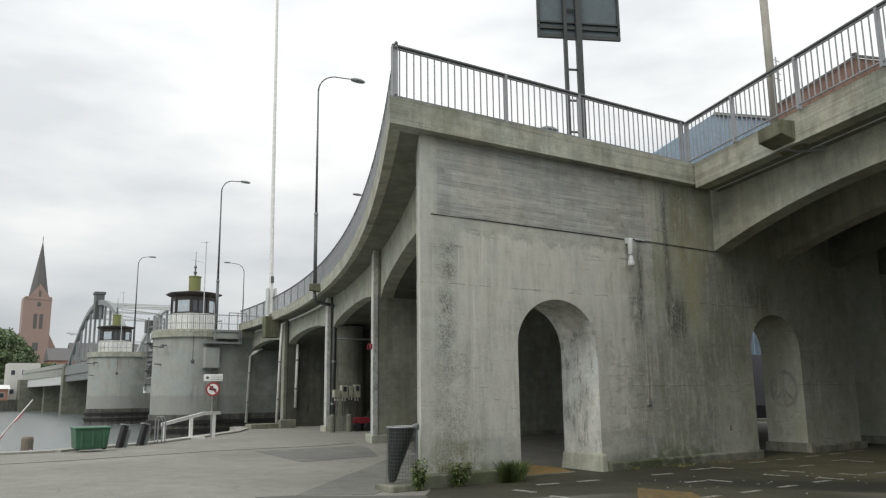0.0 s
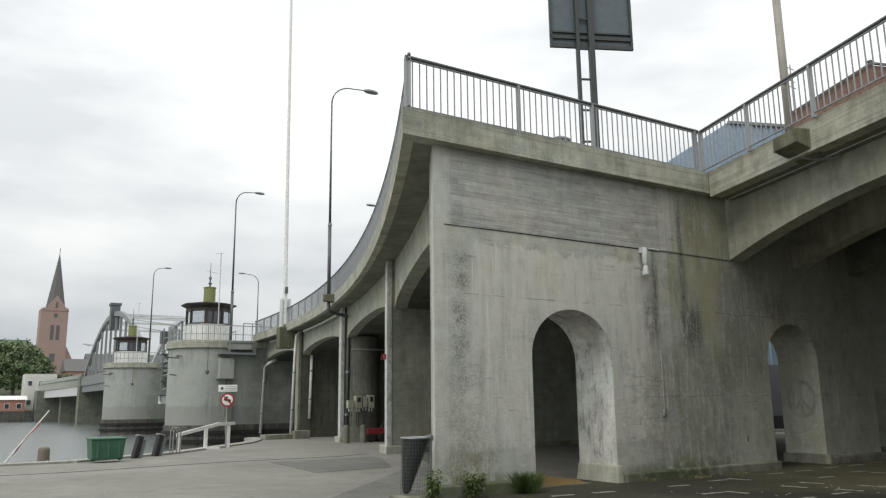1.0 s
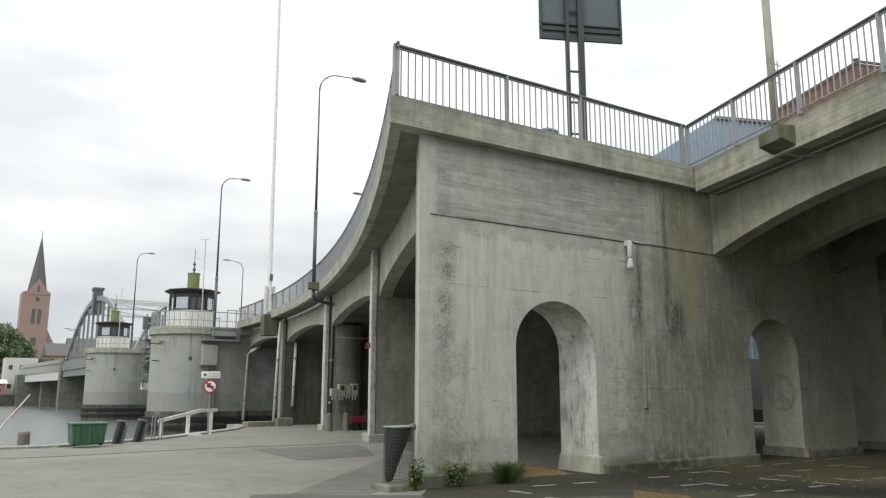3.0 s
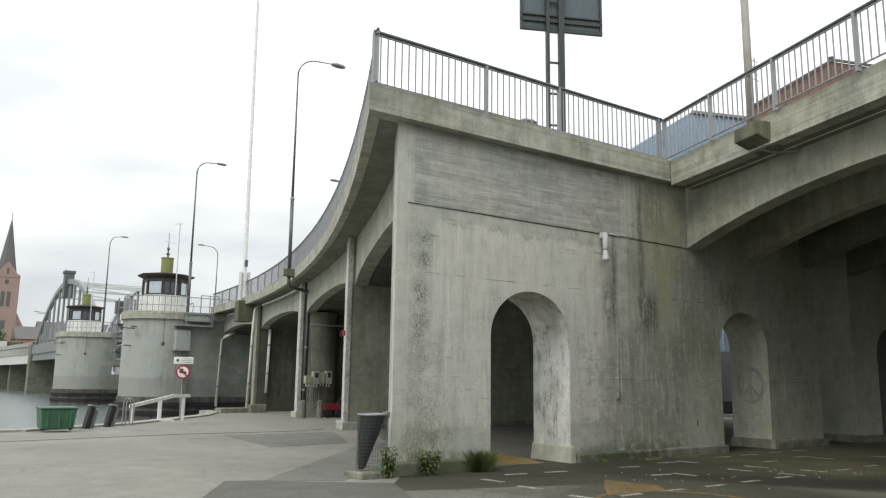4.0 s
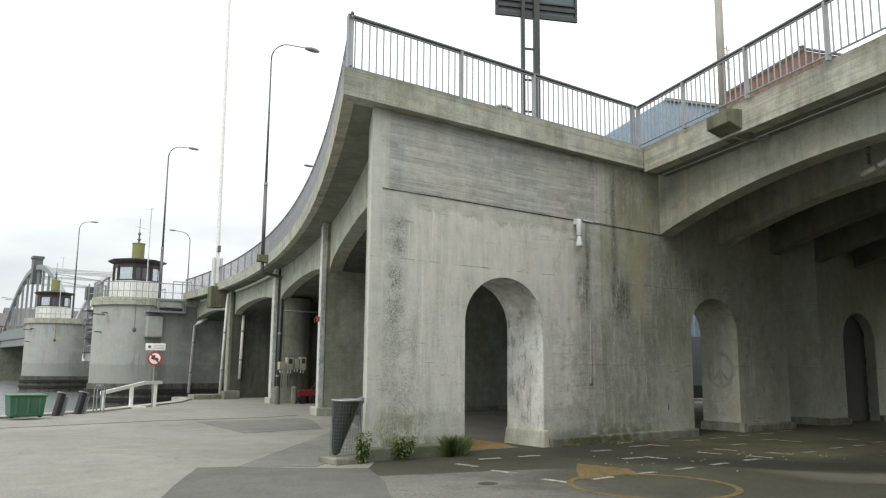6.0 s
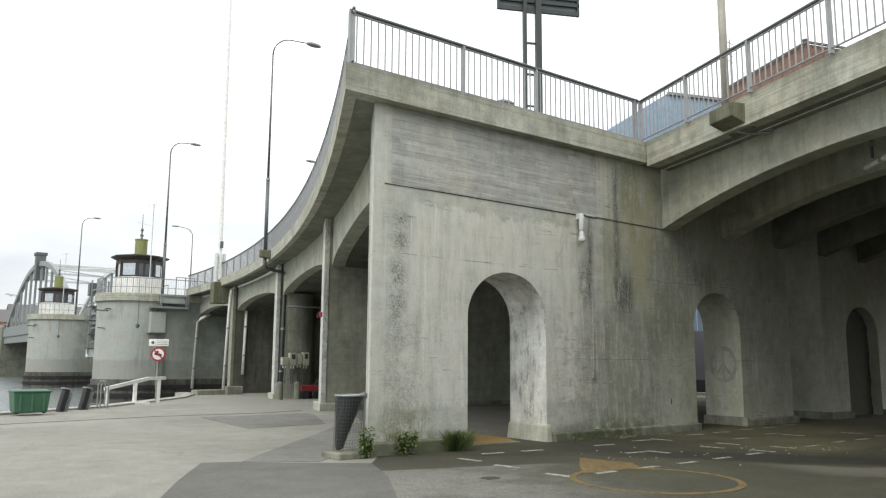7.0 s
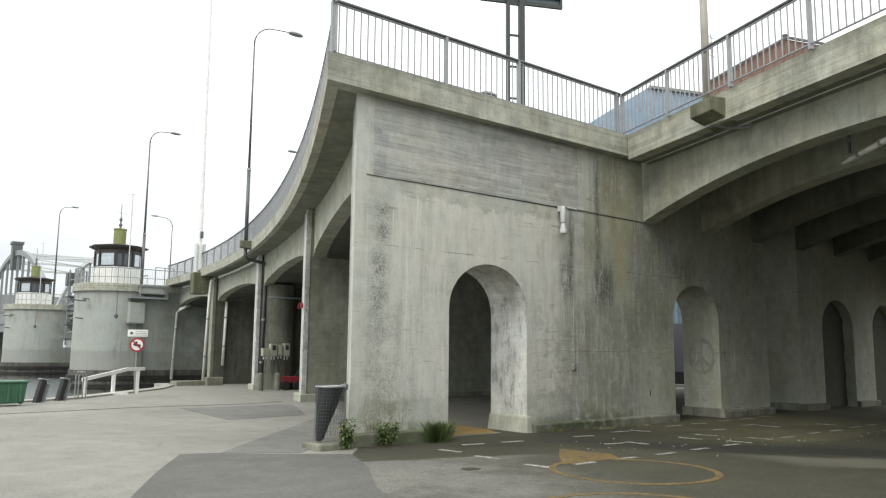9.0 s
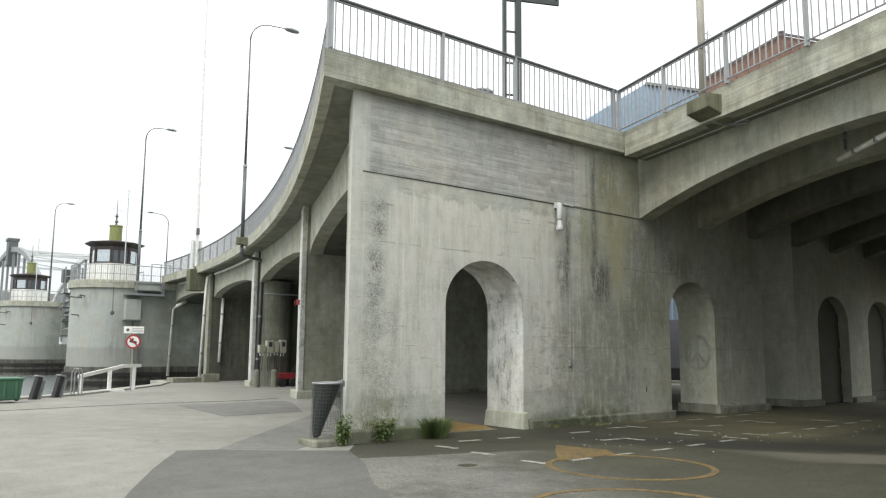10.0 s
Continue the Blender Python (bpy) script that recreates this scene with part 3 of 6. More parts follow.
for (x0, y0), (x1, y1) in zip(edge, edge[1:]):
    d = Vector((x1 - x0, y1 - y0)).normalized()
    nx, ny = -d.y, d.x
    za, zb = quay_z(y0), quay_z(y1)
    q.slab([(x0, y0, -4), (x1, y1, -4), (x1 + nx * 0.25, y1 + ny * 0.25, -4), (x0 + nx * 0.25, y0 + ny * 0.25, -4)],
           [(x0, y0, za - 0.03), (x1, y1, zb - 0.03), (x1 + nx * 0.25, y1 + ny * 0.25, zb - 0.03), (x0 + nx * 0.25, y0 + ny * 0.25, za - 0.03)])
    cop.slab([(x0 - nx * 0.35, y0 - ny * 0.35, za - 0.2), (x1 - nx * 0.35, y1 - ny * 0.35, zb - 0.2), (x1 + nx * 0.3, y1 + ny * 0.3, zb - 0.2), (x0 + nx * 0.3, y0 + ny * 0.3, za - 0.2)],
             [(x0 - nx * 0.35, y0 - ny * 0.35, za + 0.07), (x1 - nx * 0.35, y1 - ny * 0.35, zb + 0.07), (x1 + nx * 0.3, y1 + ny * 0.3, zb + 0.07), (x0 + nx * 0.3, y0 + ny * 0.3, za + 0.07)])
tagged(part("quay_wall", q, STONE), "dark wet quay wall above the water", "quay wall", kind="structure")
tagged(part("quay_coping", cop, CONC_QUAY), "pale concrete coping along the quay edge", "kerb", kind="structure")
w = Shape().add([(-1800, 27.4, WATER_Z), (1800, 27.4, WATER_Z), (1800, 200, WATER_Z), (-1800, 200, WATER_Z)], [(0, 1, 2, 3)])
tagged(part("water", w, WATER), "grey rippled harbour water", "water", kind="structure")
far = Shape()
prof = [(196, -4), (196, 0.8), (215, 1.2), (290, 11), (700, 22), (4000, 30)]
fx = [-2500, -300, -60, 0, 60, 300, 2500]
far.add([(x, y, z) for y, z in prof for x in fx], [(r * 7 + i, r * 7 + i + 1, (r + 1) * 7 + i + 1, (r + 1) * 7 + i) for r in range(5) for i in range(6)])
FAR_GRASS = asphalt("far_grassy_bank", (0.07, 0.095, 0.04), 0.4, 0.1)
tagged(part("far_shore", far, FAR_GRASS), "green bank rising on the far shore", "ground", kind="structure")


tagged(part("far_quay_wall", Shape().box(-400, 60, 195.3, 195.95, -4, 0.85), STONE), "dark stone quay wall on the far shore", "quay wall", kind="structure")


def patch(name, poly, z, material, label, category="pavement"):
    tagged(part(name, Shape().prism(poly, z - 0.02, z), material), label, category, kind="structure")


def worn_shaded_zones(n, c, x, y, z):
    """Pale worn chippings, fading darker inwards for the span's shade; random oil blots."""
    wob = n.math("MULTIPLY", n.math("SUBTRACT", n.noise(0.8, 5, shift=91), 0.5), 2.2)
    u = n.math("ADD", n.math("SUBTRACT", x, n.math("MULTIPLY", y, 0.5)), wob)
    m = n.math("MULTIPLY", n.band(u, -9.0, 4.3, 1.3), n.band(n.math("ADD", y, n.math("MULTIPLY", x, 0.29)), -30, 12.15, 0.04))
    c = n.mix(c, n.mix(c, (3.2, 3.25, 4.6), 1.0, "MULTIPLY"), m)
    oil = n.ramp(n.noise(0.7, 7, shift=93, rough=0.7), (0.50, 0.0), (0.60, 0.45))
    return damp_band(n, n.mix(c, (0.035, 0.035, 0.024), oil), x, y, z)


ASPHALT_MID = asphalt("mid_grey_asphalt", (0.056, 0.054, 0.033), 0.3, extra=worn_shaded_zones, coarse=1.6)
ASPHALT_BAY = asphalt("dusty_bay_asphalt", (0.15, 0.145, 0.125), 0.35)
ASPHALT_STRIP = asphalt("grey_strip_asphalt", (0.182, 0.18, 0.163), 0.25)
patch("asphalt_patch", [(4.62, 12.65), (3.7, 11.0), (2.95, 9.5), (1.6, 6.6), (1.0, 4.2), (3.4, 3.2), (4.7, 6.2), (5.5, 8.25), (6.35, 9.75), (6.9, 11.1), (5.85, 11.85), (5.2, 12.45)][::-1], 0.008, ASPHALT_DARK, "darker mended asphalt with irregular edges")
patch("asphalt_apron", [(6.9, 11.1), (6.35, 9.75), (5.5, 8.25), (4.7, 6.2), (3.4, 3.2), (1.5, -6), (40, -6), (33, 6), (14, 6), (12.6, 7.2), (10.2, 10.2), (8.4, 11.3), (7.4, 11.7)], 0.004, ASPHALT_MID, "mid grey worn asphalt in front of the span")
patch("bridge_floor", [(7.4, 11.75), (8.4, 11.3), (10.2, 10.2), (12.6, 7.2), (14, 6), (33, 6), (33, 13.0), (8.6, 13.0), (8.0, 12.0)], 0.006, ASPHALT_OLD, "damp asphalt under the bridge, darkened for its shade")
patch("bay_floor", [(8.8, 13.02), (33, 13.02), (33, 23.3), (13.4, 23.3), (11.0, 18.0)], 0.006, ASPHALT_BAY, "grey dusty asphalt in the bay behind the end wall")
patch("asphalt_strip", [(5.25, 12.5), (6.3, 11.75), (7.6, 12.9), (8.6, 13.6), (11.2, 18.3), (9.85, 17.6)], 0.007, ASPHALT_STRIP, "grey asphalt strip leading past the corner")
patch("asphalt_strip", [(8.15, 22.5), (7.8, 18.3), (10.1, 18.6), (11.3, 21.4), (11.6, 22.5)], 0.007, ASPHALT_STRIP, "grey asphalt patch before the arcade")
patch("asphalt_seam", [(-60, 22.62), (3, 22.70), (7.2, 23.45), (10.7, 23.3), (12.1, 23.9), (12.1, 23.98), (10.7, 23.38), (7.2, 23.53), (3, 22.78), (-60, 22.70)], 0.009, ASPHALT_DARK, "dark tarred seam across the quay")

# ---- the concrete bridge approach ----
bridge = thing("bridge_approach", "weathered grey concrete bridge approach on arched walls", "bridge")


def wall_with_arches(y0, y1, x0, x1, top, arches, skew0=0.0, base=-0.05):
    """A wall along x with round-headed passages: (left, right, spring, crown)."""
    s = Shape()
    t = y1 - y0

    def solid(poly):
        """poly: (x, z) outline, pushed through the wall's thickness; x0's end leans with the deck's edge."""
        a = [(x, y0, z) for x, z in poly]
        b = [(x + (skew0 * t if abs(x - x0) < 1e-6 else 0), y1, z) for x, z in poly]
        k = len(poly)
        s.add(a + b, [(i, (i + 1) % k, k + (i + 1) % k, k + i) for i in range(k)] + [tuple(range(k - 1, -1, -1)), tuple(range(k, 2 * k))])

    x = x0
    for lo, hi, spring, crown in arches:
        solid([(x, base), (lo, base), (lo, top), (x, top)])
        c, r = (lo + hi) / 2, (hi - lo) / 2
        arc = [(c - r * math.cos(math.pi * i / 20), spring + (crown - spring) * math.sin(math.pi * i / 20)) for i in range(21)]
        for (xa, za), (xb, zb) in zip(arc, arc[1:]):
            solid([(xa, za), (xb, zb), (xb, top), (xa, top)])
        x = hi
    solid([(x, base), (x1, base), (x1, top), (x, top)])
    return s


def weld(ob, dist=0.0005):
    bm = bmesh.new()
    bm.from_mesh(ob.data)
    bmesh.ops.remove_doubles(bm, verts=bm.verts, dist=dist)
    seen = {}
    for f in bm.faces:
        seen.setdefault(tuple(sorted(v.index for v in f.verts)), []).append(f)
    bmesh.ops.delete(bm, geom=[f for fs in seen.values() if len(fs) > 1 for f in fs], context="FACES_ONLY")
    bmesh.ops.recalc_face_normals(bm, faces=bm.faces)
    bm.to_mesh(ob.data)
    bm.free()
    return ob


ARCH = [(9.6, 11.75, 2.55, 3.5), (17.0, 19.06, 2.6, 3.5)]
ARCH_R = [(24.95, 27.1, 2.6, 3.5), (28.6, 30.7, 2.6, 3.5)]
front = weld(part("front_wall", wall_with_arches(WALL_Y, WALL_Y + WALL_T, 7.36, 21.56, 6.505, ARCH, 0.54), CONC_WALL, bridge, "grey board-marked end wall with arched passages"))
weld(part("front_wall", wall_with_arches(WALL_Y, WALL_Y + WALL_T, 23.5, 32.0, 6.505, ARCH_R), CONC_WALL, bridge))
# the far passages are closed with boards
for lo, hi, spring, crown in ARCH_R:
    infill = part("boarding", Shape().box(lo - 0.1, hi + 0.1, WALL_Y + 0.36, WALL_Y + WALL_T + 0.1, -0.05, crown + 0.1), BOARDING, bridge, "dark damp boarding")
    for k in range(12):
        part("plank", Shape().box(lo - 0.05, hi + 0.05, WALL_Y + 0.315 + 0.012 * (k % 3), WALL_Y + 0.37, 0.02 + 0.3 * k, 0.30 + 0.3 * k), BOARDING, infill)


def plinth(x0, x1, h=0.2, out=0.14, y=WALL_Y, skew=0.0):
    s = Shape()
    s.slab([(x0, y - out, -0.05), (x1, y - out, -0.05), (x1, y + 0.02, -0.05), (x0 + skew, y + 0.02, -0.05)],
           [(x0, y - out, h - 0.02), (x1, y - out, h - 0.02), (x1, y + 0.02, h), (x0 + skew, y + 0.02, h)])
    part("plinth", s, CONC_FOOT, bridge, bevel=0.025)


plinth(7.26, 9.52, 0.24)
plinth(11.87, 16.98, 0.2)
plinth(19.14, 21.62, 0.2)
plinth(23.57, 24.9, 0.2)
plinth(27.1, 28.6, 0.2)
# swollen jamb feet and the lime-washed reveal of the near passage
part("jamb_foot", Shape().slab([(11.655, WALL_Y - 0.07, -0.05), (11.865, WALL_Y - 0.07, -0.05), (11.865, WALL_Y + WALL_T + 0.05, -0.05), (11.655, WALL_Y + WALL_T + 0.05, -0.05)],
                                 [(11.70, WALL_Y - 0.03, 0.36), (11.865, WALL_Y - 0.03, 0.36), (11.865, WALL_Y + WALL_T + 0.02, 0.36), (11.70, WALL_Y + WALL_T + 0.02, 0.36)]), CONC_GIRD, bridge, "grey flared jamb foot", bevel=0.04)
part("jamb_foot", Shape().box(23.36, 23.56, WALL_Y - 0.13, WALL_Y + WALL_T + 0.05, -0.05, 0.22), CONC_FOOT, bridge, bevel=0.03)
part("jamb_foot", Shape().box(18.98, 19.14, WALL_Y - 0.13, WALL_Y + WALL_T + 0.05, -0.05, 0.24), CONC_FOOT, bridge, bevel=0.03)
rev = Shape()
arc = [(10.675 + 1.072 * math.cos(math.pi * i / 20), 2.55 + 0.948 * math.sin(math.pi * i / 20)) for i in range(13)]
out = [(11.747, 0.26)] + arc
for (xa, za), (xb, zb) in zip(out, out[1:]):
    rev.add([(xa, WALL_Y + 0.004, za), (xb, WALL_Y + 0.004, zb), (xb, WALL_Y + WALL_T - 0.004, zb), (xa, WALL_Y + WALL_T - 0.004, za),
             (xa - 0.008, WALL_Y + 0.004, za - 0.004), (xb - 0.008, WALL_Y + 0.004, zb - 0.008), (xb - 0.008, WALL_Y + WALL_T - 0.004, zb - 0.008), (xa - 0.008, WALL_Y + WALL_T - 0.004, za - 0.004)],
            [(0, 1, 2, 3), (4, 5, 6, 7), (0, 1, 5, 4), (3, 2, 6, 7)])
weld(part("reveal", rev, CONC_LIME, bridge, "pale lime-washed passage reveal"), 0.02)

# transverse walls of the curved arcade and of the near span
PIERS = [23.3, 36.3, 48.6]
for i, y in enumerate(PIERS):
    x0 = edge_x(y) + 0.72
    zb = quay_z(y) - 0.1
    s = Shape().prism([(x0, y), (31.5, y), (31.5, y + 1.1), (x0 + 0.56 - 0.13 * i, y + 1.1)], zb, SOFFIT)
    part("pier_wall", s, CONC_SHADED if i else CONC_BAY, bridge, "grey concrete cross wall")
    s = Shape().prism([(x0 - 0.10, y - 0.10), (x0 + 0.5, y - 0.10), (x0 + 0.9, y + 1.2), (x0 + 0.32 - 0.1 * i, y + 1.2)], zb, zb + 0.36)
    part("pier_foot", s, CONC_GIRD, bridge, bevel=0.03)
    if i == 0:
        part("pier_plinth", Shape().box(x0 + 0.5, 31.5, y - 0.09, y + 0.02, zb, 0.16), CONC_FOOT, bridge, bevel=0.02)
    # pale end pilaster, a little proud
    s = Shape().prism([(x0 - 0.04, y - 0.03), (x0 + 0.16, y - 0.03), (x0 + 0.72 - 0.16 * i, y + 1.13), (x0 + 0.50 - 0.13 * i, y + 1.13)], zb + 0.3, SOFFIT - 0.003)
    part("pilaster", s, CONC_LIME if i < 2 else CONC_BAY, bridge, "pale end pilaster" if i < 2 else "grey end pilaster", bevel=0.02)
part("pier_wall", Shape().prism([(near_x(0.0) + 0.75, -0.55), (right_x(0) - 0.5, -0.55), (right_x(0.6) - 0.5, 0.6), (near_x(0.6) + 0.75, 0.6)], -0.05, SOFFIT), CONC_PIER, bridge)
part("pier_wall", Shape().prism([(near_x(-14) + 0.75, -14.55), (right_x(-14) - 0.5, -14.55), (right_x(-14) - 0.5, -13.4), (near_x(-14) + 0.75, -13.4)], -0.05, SOFFIT), CONC_PIER, bridge)


def arched_girder(x_at, y0, y1, width, spring=4.95, crown=5.6, top=SOFFIT + 0.004, steps=22, power=0.575):
    """A girder from y0 to y1 whose soffit rises as a flat arch; x_at gives its outer face."""
    s = Shape()
    rows = []
    for i in range(steps + 1):
        u = i / steps
        y = y0 + (y1 - y0) * u
        z = spring + (crown - spring) * max(0.0, 1 - (2 * u - 1) ** 2) ** power
        x = x_at(y)
        rows.append([(x, y, z), (x + width, y, z), (x + width, y, top), (x, y, top)])
    verts = [p for r in rows for p in r]
    faces = [(i * 4 + j, i * 4 + (j + 1) % 4, i * 4 + 4 + (j + 1) % 4, i * 4 + 4 + j) for i in range(steps) for j in range(4)]
    faces += [(0, 1, 2, 3), (steps * 4, steps * 4 + 1, steps * 4 + 2, steps * 4 + 3)]
    return s.add(verts, faces)


# Inner girders take the darker copy, so their colour holds the span's shade.
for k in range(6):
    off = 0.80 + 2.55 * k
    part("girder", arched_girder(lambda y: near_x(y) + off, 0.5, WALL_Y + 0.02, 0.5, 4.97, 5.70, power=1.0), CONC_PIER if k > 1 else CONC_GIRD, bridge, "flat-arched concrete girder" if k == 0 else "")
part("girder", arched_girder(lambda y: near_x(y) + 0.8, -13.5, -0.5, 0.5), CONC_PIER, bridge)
for a, b in ((WALL_Y + WALL_T - 0.02, 23.32), (24.38, 36.32), (37.38, 48.62), (49.68, 59.0)):
    part("spandrel", arched_girder(lambda y: edge_x(y) + 1.0, a, b, 0.5, 4.85, 5.48), CONC_GIRD, bridge, "arched spandrel wall")
    part("vault", arched_girder(lambda y: edge_x(y) + 1.5, a, b, min(13.0, 30.5 - edge_x(b)), 4.87, 5.50), CONC_SHADED, bridge, "flat vault darkened for the bay's shade")
# Unseen upper wall, added to block light from the span's far side.
part("light_stop_wall", Shape().prism([(right_x(0.6) - 1.0, 0.6), (right_x(0.6) - 0.6, 0.6), (31.8, WALL_Y), (31.4, WALL_Y)], 3.75, SOFFIT), CONC_SHADED, bridge)
# Walls added deep in the bays, mostly unseen, to keep them dark.
part("bay_light_stop", Shape().box(25.6, 26.0, 24.3, 36.4, -0.3, SOFFIT), CONC_SHADED, bridge)
part("bay_light_stop", Shape().box(25.6, 26.0, 37.3, 48.7, -0.6, SOFFIT), CONC_SHADED, bridge)
part("bay_light_stop", Shape().box(25.6, 26.0, 49.6, 59.0, -3, SOFFIT), CONC_PIER, bridge)
# deck: far part with the curved edge, near part straight
ys = [11.72 + (59.3 - 11.72) * i / 40 for i in range(41)]
curve = [(edge_x(y), y) for y in ys]
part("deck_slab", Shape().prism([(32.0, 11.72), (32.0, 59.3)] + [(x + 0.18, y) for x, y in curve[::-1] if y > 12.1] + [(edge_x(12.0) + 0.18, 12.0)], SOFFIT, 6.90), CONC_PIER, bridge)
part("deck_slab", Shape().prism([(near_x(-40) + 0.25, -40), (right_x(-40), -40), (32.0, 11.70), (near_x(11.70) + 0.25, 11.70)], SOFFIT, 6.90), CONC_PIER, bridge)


def edge_beam(path, name="edge_beam", width=0.34, material=CONC_EDGE, lo=SOFFIT - 0.012, hi=DECK, label=""):
    """A beam along a plan path; the outer face lies on the path, the inner to its right."""
    s = Shape()
    rows = []
    for i, (x, y) in enumerate(path):
        a, b = path[max(i - 1, 0)], path[min(i + 1, len(path) - 1)]
        d = Vector((b[0] - a[0], b[1] - a[1])).normalized()
        nx, ny = d.y, -d.x
        rows.append([(x, y, lo), (x + nx * width, y + ny * width, lo), (x + nx * width, y + ny * width, hi), (x, y, hi - 0.012)])
    k = len(rows) - 1
    faces = [(i * 4 + j, i * 4 + (j + 1) % 4, i * 4 + 4 + (j + 1) % 4, i * 4 + 4 + j) for i in range(k) for j in range(4)] + [(0, 1, 2, 3), (k * 4, k * 4 + 1, k * 4 + 2, k * 4 + 3)]
    return part(name, s.add([p for r in rows for p in r], faces), material, bridge, label)


edge_beam([(edge_x(12.02), 12.02)] + [(x, y) for x, y in curve if y > 12.1], width=0.22, label="mossy concrete deck edge")
part("edge_beam", Shape().prism([(6.575, 11.70), (15.02, 11.70), (15.02, 12.04), (6.75, 12.04)], SOFFIT - 0.016, DECK - 0.006), CONC_EDGE, bridge, "mossy concrete deck edge")
edge_beam([(near_x(-40), -40), (near_x(11.66), 11.66)], lo=6.39, label="mossy concrete deck edge")
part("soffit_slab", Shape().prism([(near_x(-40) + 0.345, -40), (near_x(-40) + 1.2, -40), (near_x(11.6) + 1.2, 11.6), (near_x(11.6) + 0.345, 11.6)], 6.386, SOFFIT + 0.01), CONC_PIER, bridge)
# conduit under the near edge
part("drip_line", Shape().tube([(near_x(y) + 0.52, y, 6.362) for y in (11.5, 5, -10)], 0.012, 6), STEEL_PALE, bridge)
road = Shape().prism([(near_x(-40) + 2, -40), (right_x(-40) - 0.5, -40), (31.5, 11.5), (31.5, 59.2), (21.8, 59.2), (19.6, 48), (16.4, 35), (13.4, 24), (10, 14.2), (16.5, 11.5)], 6.902, 6.94)
tagged(part("road", road, ASPHALT_DARK), "dark asphalt road on the bridge deck", "road", kind="structure")
tagged(part("joint_groove", Shape().box(7.6, 15.9, WALL_Y - 0.003, WALL_Y + 0.004, 4.957, 4.967), RUBBER, bridge), "dark construction joint")

# ---- railings ----
baluster = mesh_of("baluster", Shape().box(-0.010, 0.010, -0.010, 0.010, 0.05, 0.985), RAIL_STEEL)
rail_post = mesh_of("rail_post", Shape().box(-0.03, 0.03, -0.04, 0.04, -0.05, 1.02), RAIL_STEEL)


def railing(name, path, posts, pitch, inset, singles, label):
    """Railing along a plan path; balusters past `singles` metres are joined."""
    t = thing(name, label, "railing", (path[0][0], path[0][1], DECK), group="bridge railings")
    inv = t.matrix_basis.inverted()
    pts, dist = [Vector(p) for p in path], [0.0]
    for a, b in zip(pts, pts[1:]):
        dist.append(dist[-1] + (b - a).length)

    def at(s):
        for i in range(len(pts) - 1):
            if s <= dist[i + 1] or i == len(pts) - 2:
                d = (pts[i + 1] - pts[i]).normalized()
                p = pts[i] + d * (s - dist[i]) + Vector((d.y, -d.x)) * inset
                return p, math.degrees(math.atan2(d.y, d.x))
    total = dist[-1]
    line = [at(s)[0] for s in [total * i / max(1, round(total / 1.2)) for i in range(round(total / 1.2) + 1)]]
    part("top_rail", Shape().tube([inv @ Vector((p.x, p.y, RAIL - 0.03)) for p in line], 0.033, 8), STEEL_DARK, t, "dark round top rail", smooth=True)
    part("under_rail", Shape().tube([inv @ Vector((p.x, p.y, RAIL - 0.088)) for p in line], 0.020, 6), RAIL_STEEL, t)
    part("bottom_rail", Shape().tube([inv @ Vector((p.x, p.y, DECK + 0.045)) for p in line], 0.018, 6), RAIL_STEEL, t)
    for s in posts:
        p, a = at(s)
        part("rail_post", rail_post, None, t, at=inv @ pose(p.x, p.y, DECK, 0, 0, a))
    rest = Shape()
    k = 1
    while k * pitch < total:
        p, a = at(k * pitch)
        if min(abs(k * pitch - s) for s in posts) > 0.05:
            if k * pitch < singles:
                part("baluster", baluster, None, t, at=inv @ pose(p.x, p.y, DECK, 0, 0, a))
            else:
                m = inv @ pose(p.x, p.y, DECK, 0, 0, a)
                rest.add([m @ v.co for v in baluster.vertices], [tuple(f.vertices) for f in baluster.polygons])
        k += 1
    if rest.v:
        tagged(part("baluster_run", rest, RAIL_STEEL, t), kind="stuff")
    return t


railing("guard_railing", [(6.68, 11.72), (14.84, 11.72)], [0.02, 2.66, 4.70, 8.02], 0.156, -0.07, 99, "grey steel railing with thin upright bars above the end wall")
near_len = 40
nd = Vector((SLOPE, 1)).normalized()
railing("guard_railing", [(14.88, 11.87), (14.88 - nd.x * near_len, 11.87 - nd.y * near_len)], [0.06] + [1.91 + 2.06 * i for i in range(19)], 0.158, -0.07, 22, "grey steel railing with upright bars along the straight deck edge")
clen = [(edge_x(y), y) for y in ys]
railing("guard_railing", clen, [0.12] + [2.05 * i for i in range(1, 25)], 0.158, 0.12, 24, "grey steel railing curving away along the deck edge")
railing("guard_railing", [(31.9, 59), (31.9, 12), (right_x(-40) - 0.1, -40)], [2.5 * i for i in range(40)], 0.3, 0.1, 0, "far railing on the other side of the deck")

# ---- bascule towers ----
def beam_between(a, b, w):
    """A square bar from a to b."""
    a, b = Vector(a), Vector(b)
    d = (b - a).normalized()
    sx = Vector((0, 0, 1)).cross(d).normalized() * w / 2
    up = d.cross(sx).normalized() * w / 2
    return Shape().slab([a - sx - up, a + sx - up, a + sx + up, a - sx + up], [b - sx - up, b + sx - up, b + sx + up, b - sx + up])



def stadium(cx, cy, r, x1, k=14):
    """Pier plan: a round nose towards the water and straight flanks back to x1."""
    return [(cx + r * math.cos(a), cy + r * math.sin(a)) for a in [math.pi / 2 + math.pi * i / k for i in range(k + 1)]] + [(x1, cy - r), (x1, cy + r)]


def octagon(r, turn=22.5):
    return [(r * math.cos(radians(turn + 45 * i)), r * math.sin(radians(turn + 45 * i))) for i in range(8)]


